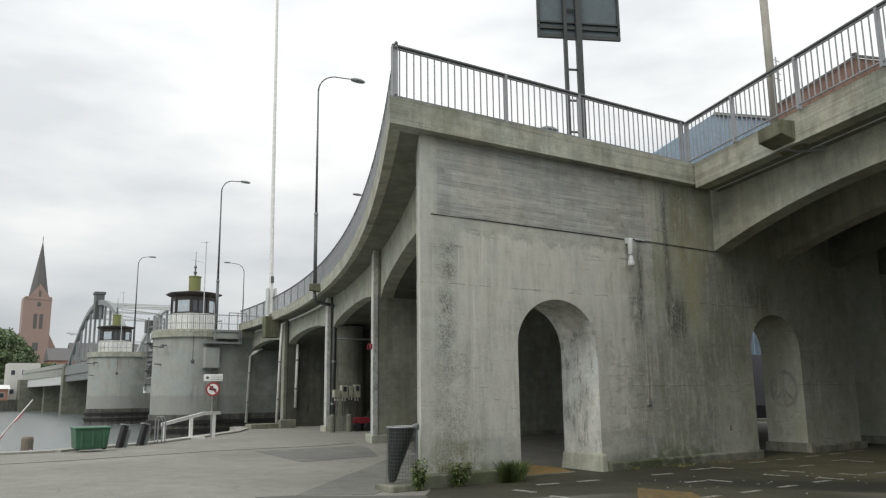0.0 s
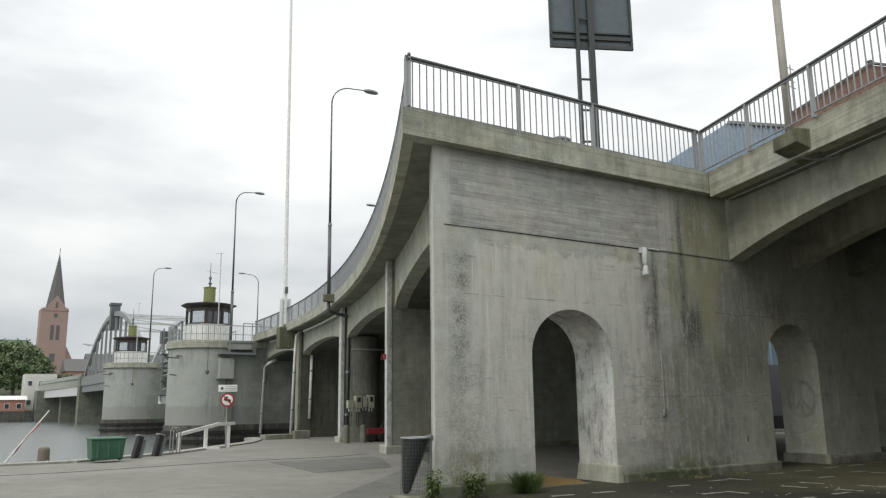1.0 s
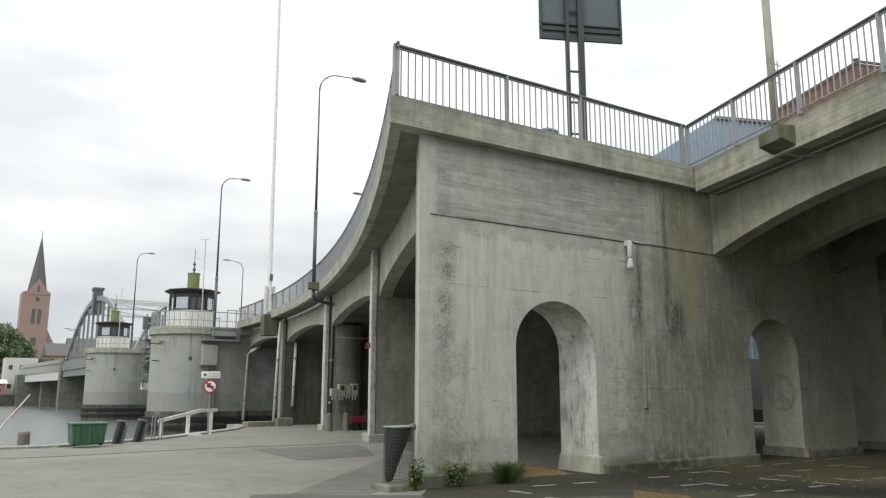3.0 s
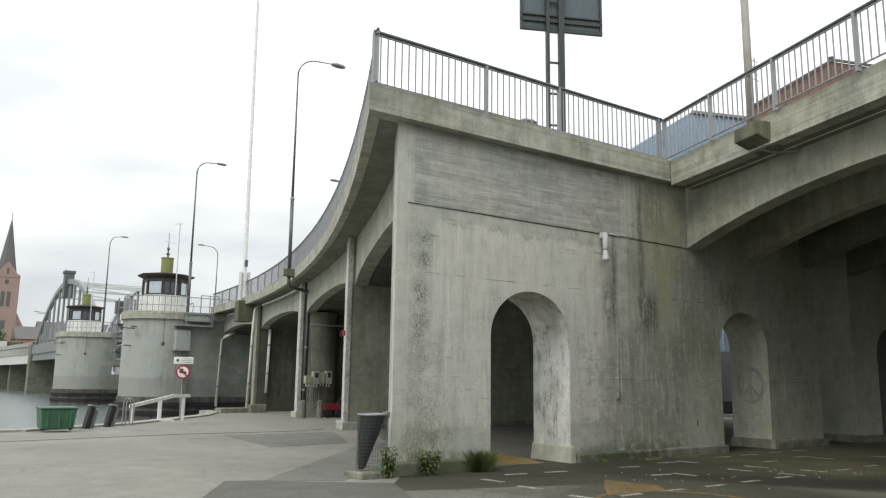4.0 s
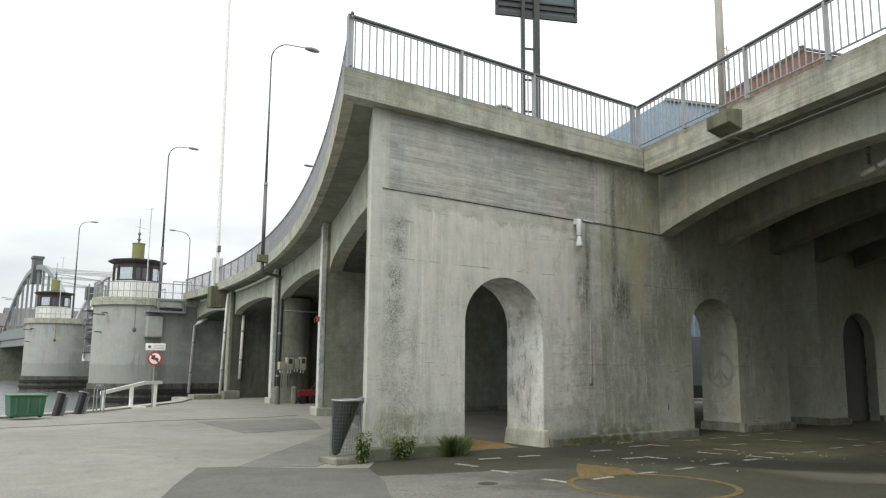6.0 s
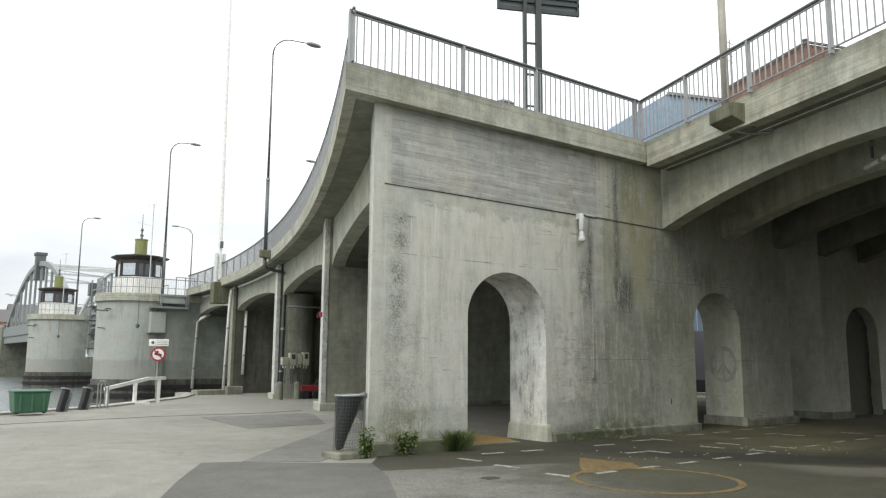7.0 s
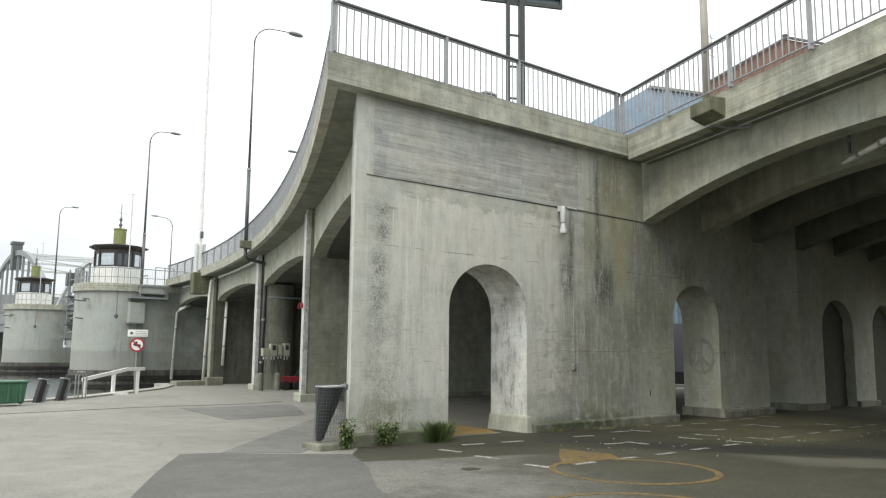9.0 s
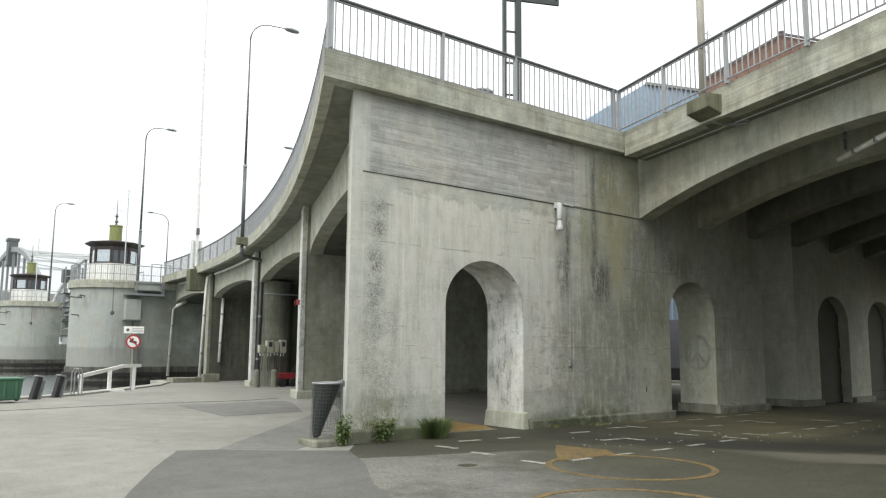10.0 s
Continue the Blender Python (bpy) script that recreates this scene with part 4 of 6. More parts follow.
def control_tower(cx, cy, r, label, hut_dx):
    t = thing("bascule_tower", label, "bridge tower", (cx, cy, WATER_Z), group="bascule towers")
    b = WATER_Z
    part("pier_shaft", Shape().prism(stadium(0, 0, r, 14.5, 24), 0.2 - b, 5.9 - b), CONC_PALE, t, "pale concrete round-nosed pier")
    part("stone_base", Shape().prism(stadium(0, 0, r + 0.10, 14.5, 24), -2.5, 0.2 - b), STONE, t, "dark wet stone base", bevel=0.03)
    for z in (-0.35, -0.95):
        part("timber_fender", Shape().prism(stadium(0, 0, r + 0.24, 14.5, 24), z - b - 0.14, z - b + 0.14), FENDER, t, "black wet fender course")
    part("rim", Shape().prism(stadium(0, 0, r + 0.20, 14.5, 24), 5.9 - b, 6.5 - b), CONC_EDGE, t, "mossy projecting rim", bevel=0.04)
    # railing round the nose
    nose = [(x, y) for x, y in stadium(0.0, 0, r + 0.08, 4.2, 22)][:-1]
    part("rail", Shape().tube([(x, y, 7.62 - b) for x, y in nose], 0.035, 6), STEEL, t)
    part("rail", Shape().tube([(x, y, 6.95 - b) for x, y in nose], 0.022, 6), STEEL, t)
    bars = Shape()
    for i, (x, y) in enumerate(nose):
        part("rail_post", Shape().tube([(x, y, 6.45 - b), (x, y, 7.62 - b)], 0.03, 6), STEEL, t)
    for (xa, ya), (xb, yb) in zip(nose, nose[1:]):
        k = max(2, round(math.hypot(xb - xa, yb - ya) / 0.13))
        for j in range(1, k):
            x, y = xa + (xb - xa) * j / k, ya + (yb - ya) * j / k
            bars.tube([(x, y, 6.55 - b), (x, y, 7.6 - b)], 0.009, 4)
    tagged(part("baluster_run", bars, STEEL, t), kind="stuff")
    # small fittings on the pier
    for k, (ang, z, l) in enumerate(((200, 5.2, 0.7), (205, 3.9, 0.6), (214, 5.3, 0.5))):
        q = Vector((math.cos(radians(ang)), math.sin(radians(ang)), 0))
        br = part("bracket", Shape().tube([q * r + Vector((0, 0, z - b)), q * (r + l) + Vector((0, 0, z - b + 0.02))], 0.045, 6), STEEL_DARK, t)
        if k == 2:
            part("floodlight", Shape().lathe([(0.08, 0), (0.2, -0.12), (0.2, -0.2)], 10, tuple(q * (r + l) + Vector((0, 0, z - b)))), STEEL_DARK, br)
    part("hanging_chain", Shape().tube([(-0.9, -r - 0.3, 5.95 - b), (-0.9, -r - 0.3, 4.2 - b)], 0.025, 5).lathe([(0.05, 0), (0.14, 0.1), (0.14, 0.25), (0.04, 0.32)], 8, (-0.9, -r - 0.3, 3.9 - b)), STEEL_DARK, t)
    for x in (2.0, 2.7, 3.4):
        part("gate_post", Shape().tube([(x, -r + 0.55, 6.45 - b), (x, -r + 0.55, 7.9 - b)], 0.04, 6), STEEL, t)
    part("gate_rail", Shape().tube([(2.0, -r + 0.55, 7.88 - b), (3.4, -r + 0.55, 7.88 - b)], 0.035, 6), STEEL, t)
    # control hut
    h = thing("control_hut", "octagonal glazed control hut with a dark overhanging roof", "hut", (cx + hut_dx, cy, 6.5), group="control huts")
    part("lower_wall", Shape().prism(octagon(1.85), 0, 1.32), WHITE, h, "white panelled lower wall")
    part("sill_band", Shape().prism(octagon(1.80), 1.32, 1.40), BROWN, h)
    part("glazing", Shape().prism(octagon(1.58), 1.40, 2.62), GLASS, h, "dark window panes")
    part("head_band", Shape().prism(octagon(1.70), 2.38, 2.64), BROWN, h, "dark band over the windows")
    for x, y in octagon(1.68):
        part("mullion", Shape().box(x - 0.06, x + 0.06, y - 0.06, y + 0.06, 1.40, 2.64), BROWN, h, "dark brown corner post")
    for ang, mat, w in ((225, PANE, 0.50), (315, PANE, 0.36), (180, PANE, 0.50), (270, GLASS, 0.50), (135, PANE, 0.5)):
        pn = Shape().box(-w, w, -0.02, 0.02, 1.46, 2.36).turned(pose(1.50 * math.cos(radians(ang)), 1.50 * math.sin(radians(ang)), 0, 0, 0, ang + 90))
        part("pane", pn, mat, h, "window pane")
    for dx in (-0.12, 0.30):
        part("glazing_bar", Shape().box(dx - 0.03, dx + 0.03, -1.56, -1.48, 1.40, 2.40), BROWN, h)
    s = Shape()
    lo, mi, hi = octagon(2.12), octagon(2.16), octagon(0.5)
    s.add([(x, y, 2.62) for x, y in octagon(1.6)] + [(x, y, 2.86) for x, y in lo] + [(x, y, 2.95) for x, y in mi] + [(x, y, 3.22) for x, y in hi],
          [(r_ * 8 + i, r_ * 8 + (i + 1) % 8, r_ * 8 + 8 + (i + 1) % 8, r_ * 8 + 8 + i) for r_ in range(3) for i in range(8)] + [tuple(range(7, -1, -1)), tuple(range(24, 32))])
    part("roof", s, BROWN, h, "dark brown roof with deep eaves")
    part("drum", Shape().lathe([(0.46, 3.15), (0.46, 4.30), (0.50, 4.32), (0.50, 4.40), (0.1, 4.46)], 16), MOSS_DRUM, h, "yellow-green round drum", smooth=False)
    if hut_dx < 0.3:
        part("lantern", Shape().lathe([(0.10, 4.4), (0.07, 4.62), (0.14, 4.66), (0.14, 4.76), (0.06, 4.82), (0.06, 5.05), (0.12, 5.09), (0.12, 5.17), (0.03, 5.35), (0.02, 6.4)], 10), STEEL_DARK, h)
        part("aerial", Shape().tube([(0.15, -2.2, 0.0), (0.15, -2.2, 6.9)], 0.04, 6).tube([(-0.3, -2.2, 6.75), (0.4, -2.2, 6.85)], 0.02, 5).tube([(-0.35, 0, 5.75), (0.5, -0.4, 5.5)], 0.02, 5), STEEL_PALE, h, "thin pale aerial mast")
    return t


control_tower(17.05, 61.75, 2.95, "pale concrete bascule pier with a railed top and dark stone base", -0.1)
control_tower(18.25, 96.4, 3.25, "farther pale concrete bascule pier standing in the water", -0.6)

# block and gallery on the flank of the near pier
cab = thing("maintenance_gallery", "grey steel maintenance gallery hung under the deck edge", "gallery", (18.3, 58.4, 5.45))
part("floor_plate", Shape().box(-1.35, 1.35, -0.45, 0.5, -0.06, 0.08), STEEL_GREY, cab)
for x in (-0.68, 1.15, 1.31):
    part("hanger", Shape().box(x - 0.04, x + 0.04, -0.42, -0.34, 0.08, 1.0), STEEL_GREY, cab)
part("housing", Shape().box(-0.62, 1.1, -0.30, 0.5, 0.34, 0.82), CONC_PALE, cab, "pale grey housing", bevel=0.02)
part("top_beam", Shape().box(-0.72, 1.35, -0.40, 0.5, 0.82, 0.96), STEEL_GREY, cab)
part("mid_rail", Shape().box(-0.68, 1.3, -0.43, -0.36, 0.30, 0.37), STEEL_GREY, cab)
part("side_rail", Shape().tube([(-1.3, -0.4, 0.05), (-1.3, -0.4, 0.9), (-0.7, -0.4, 0.9)], 0.03, 6), STEEL_GREY, cab)
shaft = thing("switch_cabinet", "pale grey cabinet with a cable duct on the pier flank", "cabinet", (17.55, 58.55, WATER_Z))
part("cabinet", Shape().box(-0.55, 0.52, -0.35, 0.32, 5.12, 6.6), CONC_PALE, shaft, bevel=0.02)
part("hood", Shape().box(-0.62, 0.56, -0.42, 0.32, 5.06, 5.12), STEEL_GREY, shaft)
part("duct", Shape().box(0.12, 0.5, -0.2, 0.32, 1.0, 5.06), CONC_PIER, shaft)

# steel stair beside the near pier
stair = thing("steel_stair", "grey openwork steel stair and platform on the pier", "stair", (15.0, 65.6, 2.0))
for z in (0.4, 1.5, 2.6, 3.7):
    part("landing", Shape().box(-0.7, 0.6, -0.5, 0.8, z, z + 0.08), STEEL_DARK, stair)
for x in (-0.65, 0.55):
    part("upright", Shape().box(x - 0.05, x + 0.05, -0.5, -0.4, 0, 5.8), STEEL_GREY, stair)
for z in (0.9, 2.0, 3.1, 4.2, 5.0):
    part("rail", Shape().tube([(-0.65, -0.45, z), (0.55, -0.45, z + 0.35)], 0.03, 6), STEEL_PALE, stair)
part("control_box", Shape().box(-0.6, 0.5, -0.45, 0.4, -0.2, 0.4), STEEL_PALE, stair)
for z in (0.44, 2.64, 3.74):
    part("bracket", Shape().box(0.4, 3.2, -1.0, -0.5, z - 0.12, z), STEEL_DARK, stair, "steel bracket to the pier")
for k in range(3):
    z0, flip = 0.45 + 1.1 * k, 1 if k % 2 else -1
    for y in (-0.36, 0.30):
        part("stringer", beam_between((-0.55 * flip, y, z0), (0.45 * flip, y, z0 + 1.1), 0.07), STEEL_DARK, stair)
    for i in range(6):
        u = (i + 0.5) / 6
        x, z = (-0.55 + 1.0 * u) * flip, z0 + 1.1 * u
        part("tread", Shape().box(x - 0.12, x + 0.12, -0.36, 0.30, z - 0.02, z + 0.02), STEEL_GREY, stair)
for x in (-0.5, -0.2, 0.15, 0.4):
    part("baluster", Shape().tube([(x, -0.42, 0.4), (x, -0.42, 5.4)], 0.022, 5), STEEL_GREY, stair)
part("winch_box", Shape().box(-0.8, 0.2, -0.4, 0.3, 4.6, 5.6), STEEL_DARK, stair, bevel=0.03)
part("float_ring", Shape().tube([(0.3 * math.cos(a_), -0.5, 4.2 + 0.3 * math.sin(a_)) for a_ in [2 * math.pi * i / 14 for i in range(15)]], 0.06, 6), WHITE, stair, "white lifebuoy ring")

# ---- steel spans beyond ----
leaf = thing("bascule_leaf", "grey steel bascule span between the two towers", "bridge span", (20.2, 65, 5.4))
part("deck", Shape().box(0, 11.5, 0.2, 28.2, 1.0, 1.35), STEEL_GREY, leaf)
for x in (0.3, 5.5, 10.8):
    part("girder", Shape().box(x, x + 0.35, 0.2, 28.2, 0.0, 1.0), STEEL_GREY, leaf)
for x in (0.1, 11.4):
    part("rail", Shape().tube([(x, 0.3, 2.4), (x, 28, 2.4)], 0.05, 6), STEEL, leaf)
    for i in range(15):
        part("rail_post", Shape().tube([(x, 0.3 + 1.97 * i, 1.3), (x, 0.3 + 1.97 * i, 2.4)], 0.035, 5), STEEL, leaf)

arch = thing("arch_span", "grey steel bowstring arch span with upright hangers", "bridge span", (20.0, 99.6, 5.0))
A_LEN, A_RISE = 52.0, 8.9


def arch_z(u):
    return 1.6 + A_RISE * (1 - abs(2 * u - 1) ** 2.0)


part("deck", Shape().box(-0.3, 11.6, 0, A_LEN, 0.2, 1.5), STEEL_GREY, arch)
for x in (0.0, 10.6):
    s = Shape()
    rows = []
    for i in range(25):
        u = i / 24
        z = arch_z(u)
        rows.append([(x, u * A_LEN, z - 0.55), (x + 0.55, u * A_LEN, z - 0.55), (x + 0.55, u * A_LEN, z + 0.15), (x, u * A_LEN, z + 0.15)])
    s.add([p for r in rows for p in r], [(i * 4 + j, i * 4 + (j + 1) % 4, i * 4 + 4 + (j + 1) % 4, i * 4 + 4 + j) for i in range(24) for j in range(4)] + [(0, 1, 2, 3), (96, 97, 98, 99)])
    part("rib", s, STEEL_GREY if x == 0 else STEEL_PALE, arch, "curved steel arch rib")
    for i in range(1, 13):
        u = i / 13
        part("hanger", Shape().box(x + 0.12, x + 0.42, u * A_LEN - 0.14, u * A_LEN + 0.14, 1.4, arch_z(u) - 0.4), STEEL_GREY, arch)
    part("side_girder", Shape().box(x - 0.1, x + 0.6, 0, A_LEN, -0.9, 1.8), STEEL_GREY, arch)
for i in range(4, 10):
    u = i / 13
    z = arch_z(u) - 0.3
    part("cross_brace", Shape().box(0.3, 10.9, u * A_LEN - 0.12, u * A_LEN + 0.12, z - 0.15, z + 0.15), STEEL_PALE, arch)
    if i < 9:
        part("cross_brace", Shape().tube([(0.4, u * A_LEN, z), (10.8, (i + 1) / 13 * A_LEN, arch_z((i + 1) / 13) - 0.3)], 0.1, 5), STEEL_PALE, arch)
part("portal_head", Shape().box(-0.35, 0.9, 25.0, 26.6, 8.0, 12.0).box(-0.5, 1.05, 24.9, 26.7, 11.6, 12.0), STEEL_DARK, arch, "tall dark housing on the arch crown", bevel=0.03)

end = thing("end_span", "short concrete end span on the far bank", "bridge span", (17.5, 152, 0))
part("deck", Shape().prism([(2.3, 0), (14.5, 0), (13, 48), (0.0, 48)], 5.2, 6.6), CONC_PALE, end)
part("girder", Shape().prism([(2.4, 0), (2.9, 0), (0.7, 48), (0.2, 48)], 3.6, 5.2), STEEL_PALE, end, "pale painted edge girder")
part("pier", Shape().box(2.0, 12, -0.6, 2.0, -5, 6.9), CONC_PIER, end)
part("pier", Shape().box(2.6, 12, 30, 32.5, -5, 5.2), CONC_PIER, end)
part("abutment", Shape().box(-1.0, 14, 42, 48, -5, 5.2), CONC_PIER, end)
part("parapet", Shape().prism([(2.1, 0), (2.4, 0), (0.2, 48), (-0.1, 48)], 6.6, 7.3), CONC_PALE, end)

# ---- church, houses and trees on the far bank ----
church = thing("church", "red brick church with a tall slate spire", "church", (28.6, 305, 6))
church.matrix_basis = pose(29.4, 305, 6) @ Matrix.Diagonal((0.86, 0.86, 1.065, 1))
part("tower", Shape().box(-5.6, 4.6, -4.6, 4.6, 0, 27.6), BRICK, church)
for sx, sy, rot in ((0, -4.6, 0), (0, 4.6, 0), (-4.7, 0, 1), (4.6, 0, 1)):
    s = Shape()
    if rot == 0:
        s.add([(-4.7, sy - 0.15, 27), (4.6, sy - 0.15, 27), (0, sy - 0.15, 32.2), (-4.7, sy + 0.15, 27), (4.6, sy + 0.15, 27), (0, sy + 0.15, 32.2)], [(0, 1, 2), (3, 5, 4), (0, 2, 5, 3), (1, 4, 5, 2), (0, 3, 4, 1)])
    else:
        s.add([(sx - 0.15, -4.6, 27), (sx - 0.15, 4.6, 27), (sx - 0.15, 0, 28.4), (sx + 0.15, -4.6, 27), (sx + 0.15, 4.6, 27), (sx + 0.15, 0, 28.4)], [(0, 1, 2), (3, 5, 4), (0, 2, 5, 3), (1, 4, 5, 2), (0, 3, 4, 1)])
    part("gable", s, BRICK, church)
for sx in (-3.9, 3.8):
    for sy in (-3.9, 3.9):
        part("pinnacle", Shape().box(sx - 0.8, sx + 0.7, sy - 0.7, sy + 0.7, 27, 28.0), BRICK, church)
spire = Shape()
base8 = octagon(4.1)
spire.add([(x, y, 27) for x, y in base8] + [(x * 0.03, y * 0.03, 46.6) for x, y in base8], [(i, (i + 1) % 8, 8 + (i + 1) % 8, 8 + i) for i in range(8)] + [tuple(range(7, -1, -1)), tuple(range(8, 16))])
part("spire", spire, SLATE, church, "tall grey slate spire")
part("finial", Shape().tube([(0, 0, 46.4), (0, 0, 48.8)], 0.12, 6), STEEL_DARK, church)
for x in (-1.6, 0.5):
    part("belfry_opening", Shape().box(x, x + 1.3, -4.66, -4.5, 17.5, 22.3), SLATE, church)
part("window", Shape().box(-1.3, 0.8, -4.66, -4.5, 10.3, 13), SLATE, church)
part("window", Shape().box(-1.0, 0.2, -4.66, -4.5, 6.0, 7.4), SLATE, church)
part("gable_window", Shape().box(-0.35, 0.45, -4.82, -4.6, 28, 30), SLATE, church)
part("clock_face", Shape().lathe([(0.75, 0), (0.75, 0.12)], 20).turned(pose(0.0, -4.6, 25.5, 90, 0, 0)), STEEL_DARK, church)
nave = Shape().box(-6.2, 7.5, 4, 30, 0, 8)
part("nave", nave, BRICK, church)
part("nave_roof", Shape().add([(-6.6, 4, 8), (7.9, 4, 8), (0.6, 4, 15.5), (-6.6, 30, 8), (7.9, 30, 8), (0.6, 30, 15.5)], [(0, 1, 2), (3, 5, 4), (0, 2, 5, 3), (1, 4, 5, 2), (0, 3, 4, 1)]), TILE_RED, church, "red tiled nave roof")
for sgn in (1, -1):
    ax = 4.6 if sgn > 0 else -5.6
    bx = ax + 6.2 * sgn
    part("aisle", Shape().add([(ax, -3, 0), (bx, -3, 0), (bx, -3, 6), (ax, -3, 16), (ax, 10, 0), (bx, 10, 0), (bx, 10, 6), (ax, 10, 16)], [(0, 1, 2, 3), (4, 7, 6, 5), (3, 2, 6, 7), (1, 5, 6, 2), (0, 3, 7, 4)]), BRICK, church)
    part("aisle_window", Shape().box(ax + 2.2 * sgn - 0.4, ax + 2.2 * sgn + 0.4, -3.1, -2.95, 5.5, 8.0), SLATE, church)


def house(x, y, z, wd, dp, hw, hr, wall, roof, label, rows=2, cols=4, turn=0.0):
    t = thing("house", label, "house", (x, y, z), turn, group="waterfront houses")
    part("wall", Shape().box(-wd / 2, wd / 2, -dp / 2, dp / 2, 0, hw), wall, t)
    if hr > 0:
        o = 0.4
        part("roof", Shape().add([(-wd / 2 - o, -dp / 2 - o, hw), (wd / 2 + o, -dp / 2 - o, hw), (wd / 2 + o, dp / 2 + o, hw), (-wd / 2 - o, dp / 2 + o, hw), (-wd / 2 - o, 0, hw + hr), (wd / 2 + o, 0, hw + hr)],
                                 [(0, 1, 5, 4), (2, 3, 4, 5), (0, 4, 3), (1, 2, 5), (0, 3, 2, 1)]), roof, t)
    for r in range(rows):
        for c in range(cols):
            cx, cz = -wd / 2 + wd * (c + 0.5) / cols, hw * (r + 0.5) / rows
            wn_ = part("window", Shape().box(cx - 0.5, cx + 0.5, -dp / 2 - 0.05, -dp / 2 + 0.05, cz - 0.6, cz + 0.6), WHITE, t)
            part("pane", Shape().box(cx - 0.42, cx + 0.42, -dp / 2 - 0.07, -dp / 2 - 0.03, cz - 0.52, cz + 0.52), GLASS, wn_)
    return t


house(17.9, 207, 0.6, 6.6, 8, 8.6, 0.0, PLASTER, SLATE, "white plastered boathouse with a flat roof", 2, 3)
house(7.6, 199.5, 0.5, 14, 4, 2.8, 0.9, SALMON, WHITE, "low salmon harbour shed with a white roof", 1, 6)
house(44, 262, 7, 30, 12, 5, 4.0, SALMON, SLATE, "low house row with a grey roof", 2, 10)
house(21.5, 222, 2.2, 9, 7, 3.4, 2.2, PLASTER, TILE_RED, "white house with a red tiled roof", 1, 5)
house(10, 330, 12, 26, 12, 14, 0.0, painted("copper_green_cladding", (0.22, 0.30, 0.24)), SLATE, "large green clad building behind trees", 3, 8)
house(60, 300, 9, 40, 12, 6, 5, PLASTER, SLATE, "grey roofed house row beside the church", 2, 10)


def tree(x, y, z, h, r, seed, clumps=90, leaves=60, lean=0.0):
    rnd = random.Random(seed)
    t = thing("tree", "broad green leafy tree on the far bank", "tree", (x, y, z), group="far trees")
    s = Shape().tube([(0, 0, -0.5), (0.1 * h * 0.1, 0, h * 0.25), (lean, 0.1, h * 0.55), (lean * 1.4, 0, h * 0.8)], h * 0.035, 8, h * 0.008)
    for k in range(7):
        a, e = rnd.uniform(0, 6.28), rnd.uniform(0.3, 0.6)
        s.tube([(0, 0, h * e), (r * 0.4 * math.cos(a), r * 0.4 * math.sin(a), h * (e + 0.14)), (r * 0.75 * math.cos(a), r * 0.75 * math.sin(a), h * (e + 0.22))], h * 0.012, 5, h * 0.003)
    part("trunk", s, BARK, t)
    c = Shape()
    for k in range(clumps):
        a, u = rnd.uniform(0, 6.28), rnd.random() ** 0.5
        hz = rnd.uniform(0.22, 1.0)
        rr = r * u * math.sin(math.pi * min(1, (hz - 0.12) / 0.98)) ** 0.6
        cx, cy, cz = rr * math.cos(a), rr * math.sin(a), h * hz
        q = r * rnd.uniform(0.16, 0.3)
        for j in range(leaves):
            p = Vector((rnd.gauss(0, 1), rnd.gauss(0, 1), rnd.gauss(0, 0.8))).normalized() * q * rnd.uniform(0.5, 1.1)
            p += Vector((cx, cy, cz))
            d1 = Vector((rnd.gauss(0, 1), rnd.gauss(0, 1), rnd.gauss(0, 1))).normalized()
            d2 = d1.cross(Vector((rnd.gauss(0, 1), rnd.gauss(0, 1), rnd.gauss(0, 1)))).normalized()
            l = r * rnd.uniform(0.05, 0.095)
            c.add([p - d1 * l, p + d2 * l * 0.55, p + d1 * l, p - d2 * l * 0.55], [(0, 1, 2, 3)])
    tagged(part("crown", c, LEAF_TREE, t), kind="stuff")


for i, (x, y, z, h, r) in enumerate(((14, 232, 4, 14, 6.5), (6, 240, 4, 12, 6), (20, 245, 6, 9, 4.5), (26, 235, 5, 5, 3), (-6, 235, 4, 13, 7), (47, 270, 8, 8, 5))):
    tree(x, y, z, h, r, i + 3)

# ---- town houses beyond the deck ----
def behind(poly, back, z=0.0):
    """A solid from a front outline of (x, y, z) points, pushed back in plan."""
    return Shape().slab(poly, [(x + back[0], y + back[1], q) for x, y, q in poly])


shed = thing("harbour_shed", "grey rendered harbour shed with a dark plinth and kerb", "shed", (36.0, 25.0, 0), -55)
part("wall", Shape().box(-4, 4, 0, 5, 0.75, 3.35), SHED_GREY, shed, "pale violet-grey rendered wall", bevel=0.02)
part("base", Shape().box(-4.02, 4.02, -0.02, 5, 0.0, 0.75), RUBBER, shed, "black base")
part("kerb", Shape().box(-4.5, 4.5, -1.2, -0.9, -0.02, 0.14), CONC_QUAY, shed, "pale kerb", bevel=0.02)
blue = thing("warehouse", "pale blue sheet-clad warehouse with a sloping verge", "warehouse", (43.0, 31.7, -0.2))
ux, uy = 0.935, -0.355
part("wall", behind([(-9 * ux, -9 * uy, 0), (14 * ux, 14 * uy, 0), (14 * ux, 14 * uy, 20.2), (0, 0, 20.2), (-5.1 * ux, -5.1 * uy, 16.85), (-9 * ux, -9 * uy, 14.3)], (7, 18)), BLUE_SHEET, blue)
